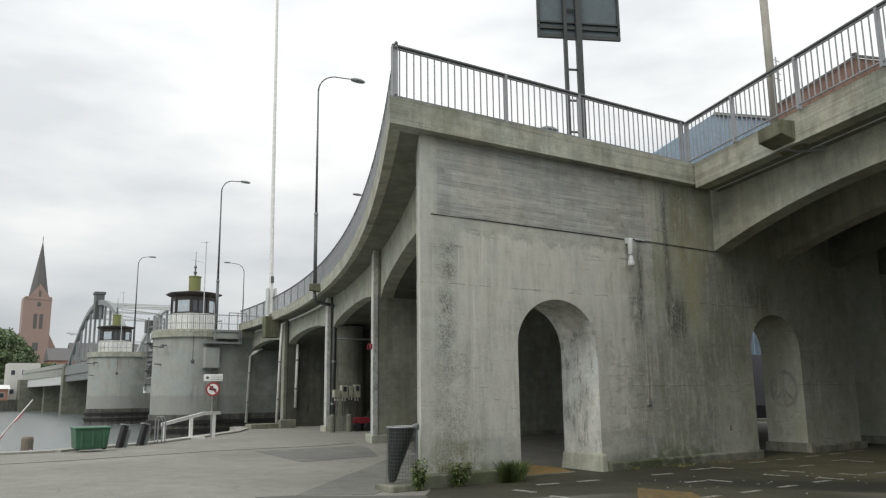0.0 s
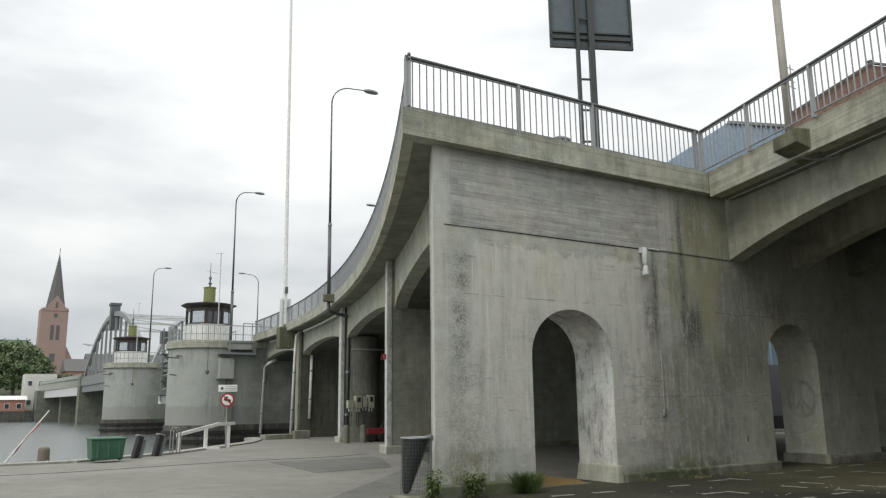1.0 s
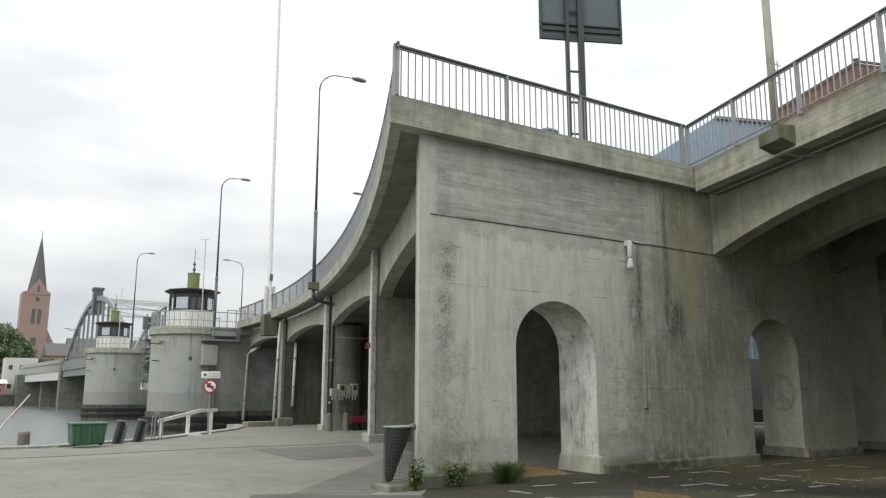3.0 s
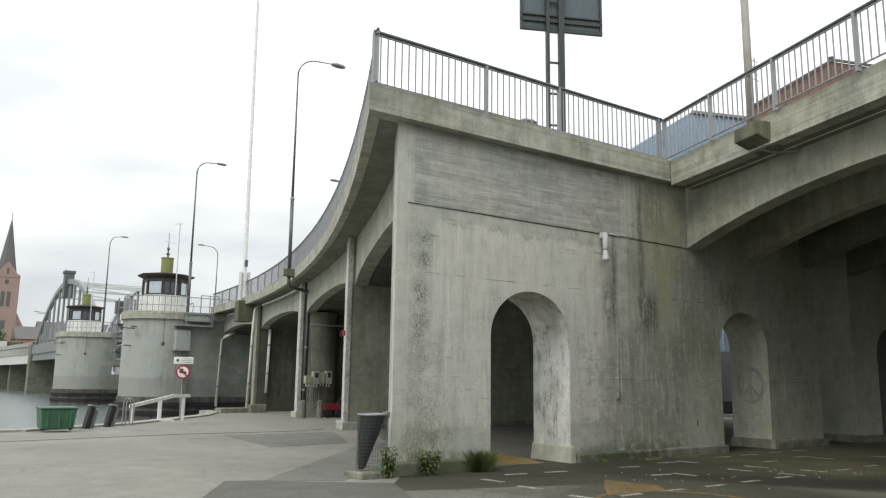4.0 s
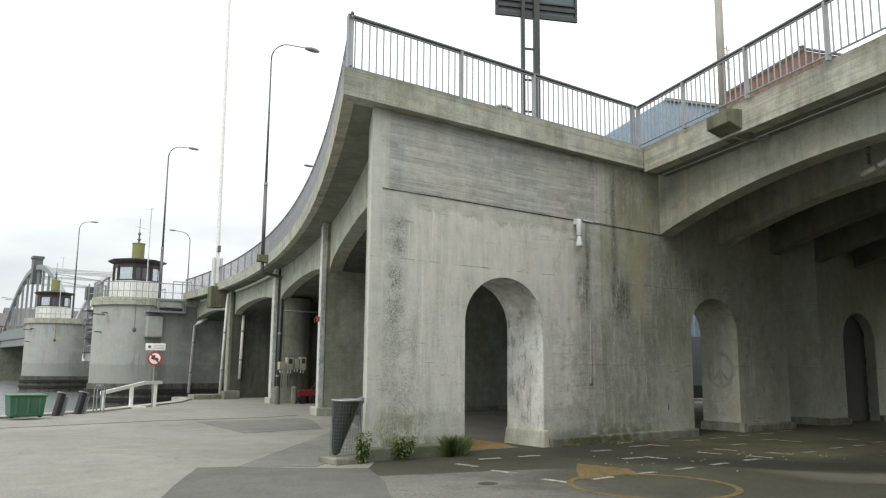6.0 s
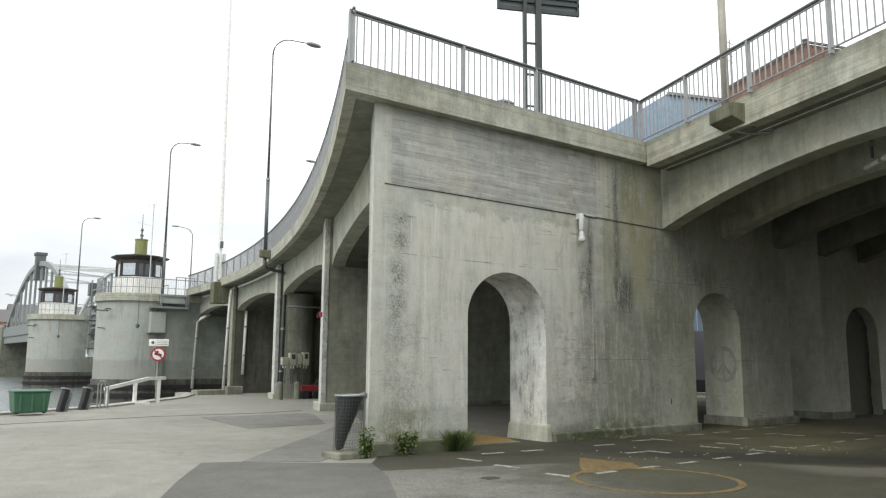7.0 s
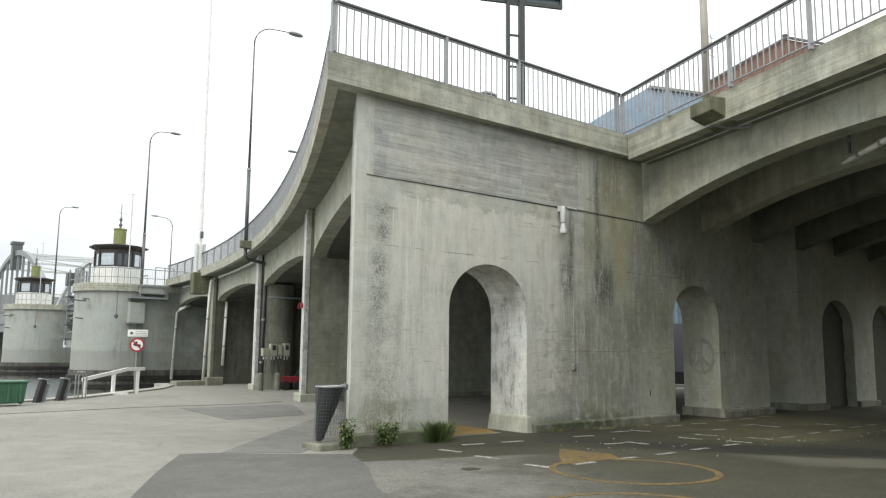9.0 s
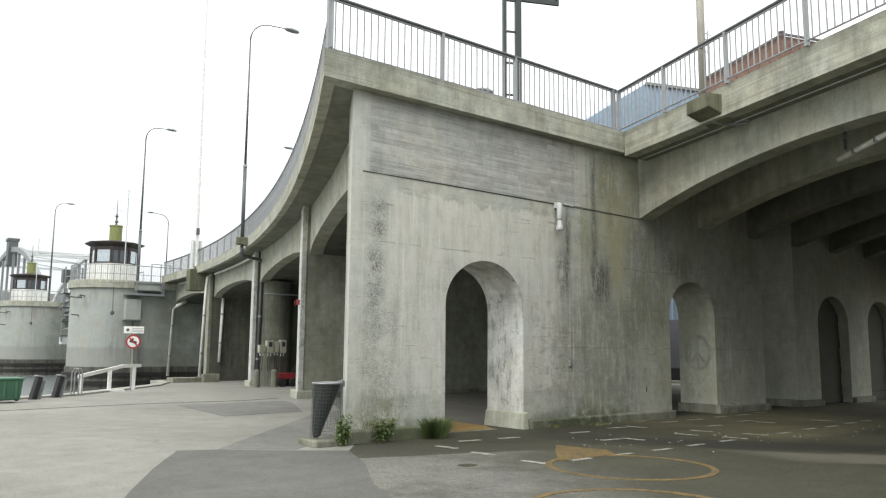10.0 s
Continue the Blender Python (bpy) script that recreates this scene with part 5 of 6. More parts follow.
for i in range(46):
    u = -8.8 + i * 0.5
    top = 20.2 + min(0.0, u) * 0.656 - 0.05
    a, b = u - 0.05, u + 0.05
    part("sheet_rib", Shape().prism([(a * ux + 0.02, a * uy - 0.08), (b * ux + 0.02, b * uy - 0.08), (b * ux + 0.03, b * uy + 0.02), (a * ux + 0.03, a * uy + 0.02)], 0, top), BLUE_SHEET, blue)
part("verge", beam_between((0, -0.1, 20.22), (14 * ux, 14 * uy - 0.1, 20.22), 0.2), STEEL_GREY, blue)
red = thing("brick_house", "tall red brick house with a raked gable", "house", (45.2, 23.0, -0.5))
part("wall", behind([(-5.3, 2.5, 0), (17, -6.0, 0), (17, -6.0, 21.8), (0, 0, 21.8), (-5.3, 2.5, 18.2)], (14, 8.5)), BRICK_DARK, red)
part("coping", beam_between((-5.3, 2.4, 18.28), (0, -0.1, 21.88), 0.13), SLATE, red)
part("coping", beam_between((0, -0.1, 21.88), (17, -6.1, 21.88), 0.13), SLATE, red)
for i in range(30):
    u = i / 30
    x = -5.0 + 21.5 * u
    y, t_ = (-0.47 * x if x < 0 else -0.353 * x), min(21.7, 21.7 + 0.68 * x)
    part("brick_pier", Shape().box(x - 0.1, x + 0.1, y - 0.1, y + 0.12, 8, t_ - 0.25), BRICK_DARK, red)
ch = part("chimney_pot", Shape().lathe([(0.14, 0), (0.12, 0.5), (0.17, 0.55), (0.17, 0.65)], 10, (0.9, 0.4, 21.8)), SLATE, red)
aer = thing("roof_aerial", "thin pale television aerial on the house roof", "aerial", (41.2, 25.6, 18.4))
part("mast", Shape().tube([(0, 0, -1.2), (0, 0, 3.0)], 0.04, 6), STEEL, aer)
for k in range(4):
    part("rod", Shape().tube([(-0.7, 0, 1.6 + 0.4 * k), (0.7, 0.2, 1.7 + 0.4 * k)], 0.025, 5), STEEL, aer)


# ---- lamp posts, mast and road sign on the deck ----
def lamp_post(at, turn, height, reach, label, thick=0.085, mat=None):
    mat = mat or STEEL_DARK
    t = thing("street_lamp", label, "street lamp", at, turn, group="bridge street lamps")
    part("pole", Shape().tube([(0, 0, 0), (0, 0, height * 0.32)], thick * 1.35, 10).tube([(0, 0, height * 0.32), (0, 0, height - 1.1)], thick, 10, thick * 0.6), mat, t, "slim tapering steel pole", smooth=True)
    bend = [(reach * 0.5 * (1 - math.cos(a)), 0, height - 1.1 + 1.05 * math.sin(a)) for a in [math.pi / 2 * i / 8 for i in range(9)]]
    part("arm", Shape().tube(bend + [(reach * 0.8, 0, height + 0.02)], thick * 0.6, 8, thick * 0.4), mat, t, smooth=True)
    hd = Shape().lathe([(0.05, 0.10), (0.16, 0.09), (0.20, 0.02), (0.17, -0.05), (0.05, -0.08)], 12)
    hd.v = [(x * 2.3 + reach, y, z + height + 0.02) for x, y, z in hd.v]
    part("lamp_head", hd, STEEL, t, "flat oval lamp head", smooth=True)
    part("collar", Shape().tube([(0, 0, height * 0.32 - 0.06), (0, 0, height * 0.32 + 0.06)], thick * 1.6, 10), STEEL, t)
    return t


def corbel(x, y, z0, z1, w, d, turn, rake=0.0, label="mossy concrete corbel carrying a lamp post"):
    t = thing("corbel", label, "corbel", (x, y, z0), turn, group="deck edge corbels")
    h = z1 - z0
    s = Shape().slab([(-w * 0.47, -d * 0.46, 0), (w * 0.47, -d * 0.46, 0), (w * 0.5, d * 0.5, rake * h), (-w * 0.5, d * 0.5, rake * h)],
                     [(-w / 2, -d / 2, h), (w / 2, -d / 2, h), (w / 2, d / 2, h), (-w / 2, d / 2, h)])
    part("block", s, CONC_MOSS, t, bevel=0.02)
    return t


LA = (15.45, 35.0)
corbel(LA[0], LA[1], 6.55, 6.93, 0.50, 0.56, 68, 0.2)
lamp_post((LA[0], LA[1], 6.93), 2, 11.13, 2.3, "tall grey street lamp with a curved arm on a mossy corbel", 0.068)
lamp_post((18.1, 59.5, 6.5), 6, 12.1, 2.0, "grey street lamp beside the near bascule tower")
lamp_post((19.7, 96.6, 6.5), 0, 11.6, 1.6, "grey street lamp beside the farther bascule tower")
lamp_post((32.2, 95.0, 6.5), 180, 11.4, 2.2, "grey street lamp with its arm over the far road side")
lamp_post((31.0, 56.4, 6.94), 180, 11.0, 2.4, "grey street lamp on the other side of the deck")
lamp_post((22.3, 24.0, 6.94), 180, 5.75, 0.9, "low street lamp on the deck behind the railing", 0.06)
lamp_post((23.0, 160.0, 6.6), 180, 6.6, 2.0, "small far street lamp on the end span")
lamp_post((26.0, 178.0, 6.6), 180, 7.6, 2.0, "small far street lamp on the end span")
RX = near_x(8.74)
corbel(RX - 0.04, 8.66, 6.33, 6.85, 0.72, 0.62, 71, 0.45)
lamp_post((RX + 0.03, 8.84, 6.84), 0, 10.5, 2.2, "weathered tan lamp post on a corbel at the straight deck edge", 0.062, POST_TAN)
cond = thing("lamp_conduit", "steel cable conduit under the lamp corbel", "conduit", (RX, 8.74, 6.35))
part("pipe", Shape().tube([(0.0, 0.0, 0.06), (0.28, -0.25, -0.02), (0.62, -0.55, 0.0)], 0.035, 7), STEEL, cond)
part("junction_box", Shape().box(0.42, 0.66, -0.62, -0.42, 0.02, 0.15), STEEL, cond, bevel=0.01)

corbel(18.95, 50.0, 5.35, 6.75, 1.08, 1.0, 82, 0.0, "large mossy concrete corbel under the barrier boom")
boom = thing("barrier_boom", "tall white barrier boom raised upright at the deck edge", "barrier", (18.95, 50.0, 6.75))
part("boom", Shape().tube([(-0.08, 0, 0.2), (-0.1, 0, 2.2), (-0.26, 0, 26)], 0.2, 10, 0.09), WHITE, boom, "white tapering boom")
for x in (-0.34, 0.20):
    part("cheek", Shape().box(x - 0.05, x + 0.05, -0.2, 0.2, 0, 1.95), STEEL_PALE, boom, "grey steel cheek plate", bevel=0.015)
part("bracket", Shape().box(-0.2, 0.0, -0.29, -0.2, 2.3, 2.75), STEEL_DARK, boom)

sg = thing("road_sign_gantry", "large road sign seen from behind on a latticed twin post", "road sign", (17.2, 18.0, 6.94), -25)
for x, w in ((-0.24, 0.055), (0.24, 0.10)):
    part("post", Shape().box(x - w, x + w, -0.08, 0.08, 0, 10.2), SIGN_FRAME, sg, "dark steel post")
for i in range(8):
    part("rung", Shape().box(-0.24, 0.16, -0.03, 0.03, 0.9 + 1.1 * i, 0.96 + 1.1 * i), SIGN_FRAME, sg)
part("panel", Shape().box(-1.14, 1.70, 0.10, 0.16, 6.55, 10.3), SIGN_BACK, sg, "blue-grey sign back")
for z0, z1 in ((6.48, 6.62), (6.80, 6.92), (7.02, 7.07), (10.2, 10.32)):
    part("frame_bar", Shape().box(-1.18, 1.74, 0.02, 0.12, z0, z1), SIGN_FRAME, sg)
for x in (-1.18, 1.66):
    part("frame_bar", Shape().box(x, x + 0.08, 0.02, 0.12, 6.62, 10.2), SIGN_FRAME, sg)

# ---- fittings on the end wall ----
cctv = thing("security_camera", "pale grey dome security camera fixed to the wall", "camera", (12.78, WALL_Y, 4.36))
part("bracket", Shape().box(-0.05, 0.09, -0.13, 0.0, 0.50, 0.63), STEEL_PALE, cctv, bevel=0.01)
part("housing", Shape().lathe([(0.045, 0.23), (0.06, 0.26), (0.064, 0.56), (0.04, 0.62)], 14, (0, -0.13, 0)), STEEL_PALE, cctv, smooth=True)
part("dome", Shape().lathe([(0.055, -0.02), (0.085, 0.0), (0.082, 0.05), (0.062, 0.13), (0.05, 0.20), (0.03, 0.24)], 16, (0, -0.13, 0)), STEEL_PALE, cctv, smooth=True)
cable = thing("wall_cable", "thin dark cable running along the wall joint", "cable", (7.6, WALL_Y, 4.97))
part("run", Shape().tube([(0, -0.012, -0.02), (1.2, -0.012, -0.005), (5.2, -0.012, 0.0), (5.45, -0.012, 0.03), (8.3, -0.012, -0.01)], 0.006, 6), RUBBER, cable)
part("joint_sleeve", Shape().tube([(5.45, -0.02, 0.03), (5.75, -0.02, 0.02)], 0.022, 8), STEEL_PALE, cable)
strip = thing("repair_strip", "narrow pale raised mortar strip on the wall", "mortar strip", (13.66, WALL_Y, 0.25))
part("strip", Shape().box(0, 0.035, -0.006, 0.0, 0, 5.9), CONC_WALL, strip, bevel=0.004)

jb = thing("junction_box", "small grey junction box on the wall's mortar strip", "junction box", (13.21, WALL_Y, 1.38))
part("case", Shape().box(-0.05, 0.05, -0.045, 0.0, -0.07, 0.07), CONC_GIRD, jb, bevel=0.01)
part("lid", Shape().box(-0.04, 0.04, -0.052, -0.044, -0.06, 0.06), STEEL, jb)
part("conduit", Shape().tube([(0.0, -0.02, 0.07), (0.0, -0.02, 1.9)], 0.012, 6), CONC_WALL, jb)
gap = thing("wall_hole", "small black hole of a lost wall anchor", "hole", (15.97, WALL_Y, 0.73), 0)
part("mouth", Shape().slab([(-0.025, -0.002, -0.07), (0.015, -0.002, -0.06), (0.03, -0.002, 0.05), (0.0, -0.002, 0.07)], [(-0.025, 0.004, -0.07), (0.015, 0.004, -0.06), (0.03, 0.004, 0.05), (0.0, 0.004, 0.07)]), RUBBER, gap)
for x, z in ((15.28, 1.07), (16.3, 1.1)):
    pl = thing("mortar_plug", "round mortar plug on the wall", "mortar plug", (x, WALL_Y, z), group="mortar plugs")
    part("plug", Shape().lathe([(0.075, 0.0), (0.06, 0.006), (0.02, 0.008)], 14).turned(pose(0, 0, 0, 90, 0, 0)), CONC_WALL, pl)

# worn peace mark chalked in the second passage, flat on the reveal
mark = thing("wall_graffiti", "faint grey peace mark painted on the passage reveal", "graffiti", (19.053, 12.5, 1.62))
ring = Shape()
for i in range(28):
    a, b = 2 * math.pi * i / 28, 2 * math.pi * (i + 1) / 28
    ring.add([(0, 0.42 * math.cos(a), 0.5 * math.sin(a)), (0, 0.42 * math.cos(b), 0.5 * math.sin(b)), (0, 0.33 * math.cos(b), 0.40 * math.sin(b)), (0, 0.33 * math.cos(a), 0.40 * math.sin(a))], [(0, 1, 2, 3)])
for k, (y0, z0, y1, z1) in enumerate(((0, 0.42, 0, -0.42), (0, 0.02, 0.24, -0.30), (0, 0.02, -0.24, -0.30))):
    dx = -0.003 - 0.003 * k
    ring.add([(dx, y0 - 0.045, z0), (dx, y0 + 0.045, z0), (dx, y1 + 0.045, z1), (dx, y1 - 0.045, z1)], [(0, 1, 2, 3)])
CHALK = concrete("faint_grey_paint", (0.40, 0.40, 0.35), 0.7, 0.2)
part("mark", ring, CHALK, mark)

# ---- litter bin at the corner ----
bn = thing("litter_bin", "wire mesh litter bin with a black liner on a concrete slab", "litter bin", (7.0, 12.02, 0))
part("slab", Shape().box(-0.36, 0.32, -0.30, 0.34, -0.02, 0.11), CONC_FOOT, bn, "mossy concrete slab", bevel=0.03)
ring_pts = lambda r, z, k=20: [(r * math.cos(2 * math.pi * i / k), r * math.sin(2 * math.pi * i / k), z) for i in range(k + 1)]
part("rim", Shape().tube(ring_pts(0.255, 1.06), 0.018, 7), STEEL, bn, "steel rim", smooth=True)


def basket(z):
    """Centre and radius of the mesh basket at a height."""
    u = (1.05 - z) / 0.93
    return -0.045 * u, 0.25 - 0.012 * u


for i in range(30):
    a = 2 * math.pi * i / 30
    part("wire", Shape().tube([(basket(z)[0] + basket(z)[1] * math.cos(a), basket(z)[1] * math.sin(a), z) for z in (1.05, 0.13)], 0.0022, 4), STEEL_DARK, bn)
for k in range(15):
    z = 0.14 + 0.06 * k
    cx_, r_ = basket(z)
    part("hoop", Shape().tube([(x + cx_, y, q) for x, y, q in ring_pts(r_, z, 16)], 0.0022, 4), STEEL_DARK, bn)
liner = Shape()
levels = [(0.14, 0.04, -0.20), (0.17, 0.07, -0.185), (0.35, 0.105, -0.155), (0.60, 0.155, -0.10), (0.82, 0.205, -0.045), (1.0, 0.238, -0.005), (1.045, 0.242, 0.0)]
liner.add([(dx + r_ * (1 + 0.05 * math.sin(3 * j + 7 * z)) * math.cos(2 * math.pi * j / 18), r_ * math.sin(2 * math.pi * j / 18), z) for z, r_, dx in levels for j in range(18)],
          [(i * 18 + j, i * 18 + (j + 1) % 18, (i + 1) * 18 + (j + 1) % 18, (i + 1) * 18 + j) for i in range(len(levels) - 1) for j in range(18)] + [tuple(range(17, -1, -1)), tuple(range(108, 126))])
part("liner", liner, BAG, bn, "black sagging bin liner")
part("post", Shape().tube([(0.29, -0.02, 0.1), (0.29, -0.02, 1.12)], 0.024, 9), STEEL, bn, "round steel post")
part("hinge", Shape().box(0.22, 0.33, -0.06, 0.02, 1.0, 1.10), STEEL, bn, bevel=0.01)

# ---- weeds at the foot of the wall ----
def weeds(x, y, z, r, h, count, seed, mat, label, broad=0.02):
    rnd = random.Random(seed)
    t = thing("weed_tuft", label, "weeds", (x, y, z), group="weeds at the wall")
    s = Shape()
    for i in range(count):
        a, u = rnd.uniform(0, 6.28), r * rnd.random() ** 0.6
        bx, by = u * math.cos(a), u * 0.5 * math.sin(a)
        out = Vector((rnd.gauss(0, 0.3) + bx * 0.9, -abs(rnd.gauss(0, 0.25)), 0)) * h
        hh, wd = h * rnd.uniform(0.45, 1.0), broad * rnd.uniform(0.6, 1.4)
        p0, p1, p2 = Vector((bx, by, 0)), Vector((bx, by, 0)) + out * 0.4 + Vector((0, 0, hh * 0.65)), Vector((bx, by, 0)) + out * 1.1 + Vector((0, 0, hh))
        sx = Vector((math.cos(a), math.sin(a), 0)) * wd
        s.add([p0 - sx * 0.5, p0 + sx * 0.5, p1 + sx, p1 - sx, p2], [(0, 1, 2, 3), (3, 2, 4)])
    tagged(part("grass", s, mat, t), kind="stuff")


def leafy(x, y, z, r, h, count, seed, label):
    """A leafy weed: thin stems with many small leaves."""
    rnd = random.Random(seed)
    t = thing("leafy_weed", label, "weeds", (x, y, z), group="weeds at the wall")
    st, lv = Shape(), Shape()
    stems = []
    for i in range(max(5, count // 14)):
        a, u = rnd.uniform(0, 6.28), r * rnd.random()
        top = Vector((u * math.cos(a), -0.3 * u - abs(0.5 * u * math.sin(a)), h * rnd.uniform(0.45, 1.0)))
        base = Vector((top.x * 0.35, top.y * 0.2, 0))
        st.tube([base, (base + top) / 2 + Vector((0, 0, 0.05 * h)), top], 0.005, 4, 0.002)
        stems.append((base, top))
    for i in range(count):
        b0, b1 = rnd.choice(stems)
        p0 = b0 + (b1 - b0) * rnd.uniform(0.2, 1.05)
        d = Vector((rnd.gauss(0, 1), rnd.gauss(-0.3, 0.8), rnd.gauss(0.15, 0.5))).normalized()
        sd = d.cross(Vector((rnd.gauss(0, 0.4), rnd.gauss(0, 0.4), 1))).normalized()
        l = rnd.uniform(0.045, 0.11)
        droop = Vector((0, 0, -0.25 * l))
        lv.add([p0, p0 + d * l * 0.45 + sd * l * 0.3, p0 + d * l + droop, p0 + d * l * 0.45 - sd * l * 0.3], [(0, 1, 2, 3)])
    part("stem", st, LEAF_DRY, t)
    tagged(part("leafage", lv, LEAF, t), kind="stuff")


weeds(9.16, 11.70, 0, 0.26, 0.44, 900, 1, LEAF, "dense green grass tuft against the wall foot", 0.006)
leafy(7.98, 11.75, 0, 0.26, 0.46, 420, 2, "leafy green weed against the wall foot")
leafy(7.14, 11.74, 0, 0.17, 0.52, 380, 3, "tall leafy green weed beside the litter bin")
weeds(7.9, 11.80, 0.2, 0.35, 0.26, 60, 4, LEAF_DRY, "thin dry grass along the plinth", 0.005)
weeds(13.6, 11.79, 0.0, 0.7, 0.08, 200, 5, LEAF_DRY, "low green growth along the plinth", 0.007)
weeds(15.0, 11.79, 0.0, 0.6, 0.07, 160, 6, LEAF_DRY, "low green growth along the plinth", 0.007)
weeds(12.4, 11.79, 0.0, 0.3, 0.12, 70, 7, LEAF_DRY, "low dry growth along the plinth", 0.007)

# ---- road paint under the span ----
def dash(x0, y0, x1, y1, w=0.1):
    d = Vector((x1 - x0, y1 - y0)).normalized()
    nx, ny = -d.y * w / 2, d.x * w / 2
    m = thing("painted_dash", "worn white painted dash on the asphalt", "road marking", (x0, y0, 0.006), group="white dashes")
    part("paint", Shape().prism([(-nx, -ny), (x1 - x0 - nx, y1 - y0 - ny), (x1 - x0 + nx, y1 - y0 + ny), (nx, ny)], -0.004, 0.004), PAINT_WHITE, m)


LONG_A = [(9.05, 8.19), (10.06, 8.19), (11.08, 8.20), (12.14, 8.22), (13.24, 8.27), (15.50, 8.36), (16.78, 8.46), (17.80, 8.45), (19.08, 8.60), (20.05, 8.65)]
LONG_B = [(9.22, 11.05), (10.12, 10.97), (12.01, 10.87), (13.39, 11.04), (15.60, 11.24), (16.65, 11.25), (17.93, 11.35), (18.98, 11.36), (20.20, 11.53), (11.52, 9.66), (15.66, 10.10), (17.38, 10.36)]
CROSS = [(8.47, 10.77), (8.44, 9.80), (8.43, 8.62), (12.14, 9.69), (13.72, 9.60), (14.11, 11.13), (13.99, 8.68), (14.57, 9.80), (14.91, 8.78), (17.64, 10.08), (19.36, 9.55)]
for i, (x, y) in enumerate(LONG_A):
    dash(x, y, x + 0.46 + 0.012 * (i % 4), y - 0.01 * (i % 3))
for i, (x, y) in enumerate(LONG_B):
    dash(x, y, x + 0.46 + 0.012 * (i % 4), y - 0.05 - 0.01 * (i % 3))
for i, (x, y) in enumerate(CROSS):
    dash(x, y, x + 0.07 + 0.01 * (i % 3), y - 0.48)
def painted_ring(x, y, r, label):
    t = thing("painted_circle", label, "road marking", (x, y, 0.008))
    s = Shape()
    for i in range(48):
        pts = [2 * math.pi * i / 48, 2 * math.pi * (i + 1) / 48]
        lo = [((r + 0.05) * math.cos(q_), (r + 0.05) * math.sin(q_), -0.004) for q_ in pts] + [((r - 0.05) * math.cos(q_), (r - 0.05) * math.sin(q_), -0.004) for q_ in pts[::-1]]
        s.slab(lo, [(x_, y_, 0.003) for x_, y_, _ in lo])
    weld(part("paint", s, YELLOW, t))
    return t


loop = painted_ring(9.3, 7.28, 1.17, "worn yellow circle painted on the asphalt")
part("filled_wedge", Shape().prism([(-0.42, 1.0), (0.85, 0.95), (1.2, 1.4), (0.95, 2.35), (0.3, 1.75)], -0.004, 0.0025), YELLOW, loop)
painted_ring(6.9, 5.3, 1.17, "second worn yellow circle painted on the asphalt")
thr = thing("passage_floor", "ochre painted floor strip inside the passage", "floor marking", (9.62, 12.0, 0.006))
part("paint", Shape().prism([(0.02, 0.32), (1.6, 0.32), (1.95, 1.0), (1.95, 2.5), (0.02, 2.5)], -0.004, 0.004), OCHRE, thr)
part("threshold", Shape().box(0.0, 1.62, 0.22, 0.31, -0.03, 0.012), CONC_FOOT, thr, bevel=0.006)

# litter specks
rnd = random.Random(8)
specks = Shape()
for i in range(60):
    x = rnd.uniform(10.5, 19.5)
    y = 12.4 - 0.28 * x + rnd.gauss(0, 0.6)
    r = rnd.uniform(0.008, 0.026)
    k = rnd.uniform(0, 6)
    specks.prism([(x + r * math.cos(k + a), y + r * 0.8 * math.sin(k + a)) for a in (0, 1.3, 2.6, 3.8, 5.1)], 0.0, 0.016)
tagged(part("litter_specks", specks, PAINT_WHITE), "scattered pale litter specks on the asphalt", "litter", kind="stuff")
part_drain = thing("sunken_patch", "small dark sunken mend in the asphalt", "asphalt mend", (7.45, 8.75, 0.004))
part("grate", Shape().prism([(-0.14, -0.10), (0.02, -0.13), (0.15, -0.07), (0.13, 0.08), (-0.02, 0.12), (-0.13, 0.06)], -0.02, 0.005), ASPHALT_OLD, part_drain)

# ---- under the arcade ----
col = thing("round_column", "half-round concrete column on the cross wall", "column", (18.0, 36.35, -0.3))
part("shaft", Shape().lathe([(0.85, 0), (0.85, 5.3)], 32), CONC_SHADED, col, smooth=False)
def meter_box(x, z0, z1, w, window):
    t = thing("meter_box", "cream electricity meter box on the column", "meter box", (x * 1.03, 35.32, z0), group="meter boxes")
    part("case", Shape().box(-w / 2, w / 2, 0, 0.22, 0, z1 - z0), CREAM, t, bevel=0.012)
    part("door", Shape().box(-w / 2 + 0.02, w / 2 - 0.02, -0.02, 0.002, 0.02, z1 - z0 - 0.02), CREAM, t)
    if window:
        part("window", Shape().box(-w * 0.25, w * 0.25, -0.03, -0.018, (z1 - z0) * 0.5, (z1 - z0) * 0.88), GLASS, t)
    for dx in (-0.08, 0.07):
        part("cable_gland", Shape().tube([(dx, 0.1, 0), (dx, 0.1, -0.15)], 0.035, 7), STEEL_PALE, t)
        part("cable", Shape().tube([(dx, 0.1, -0.15), (dx, 0.12, -0.32), (dx * 0.5, 0.14, -0.9)], 0.014, 5), RUBBER, t)


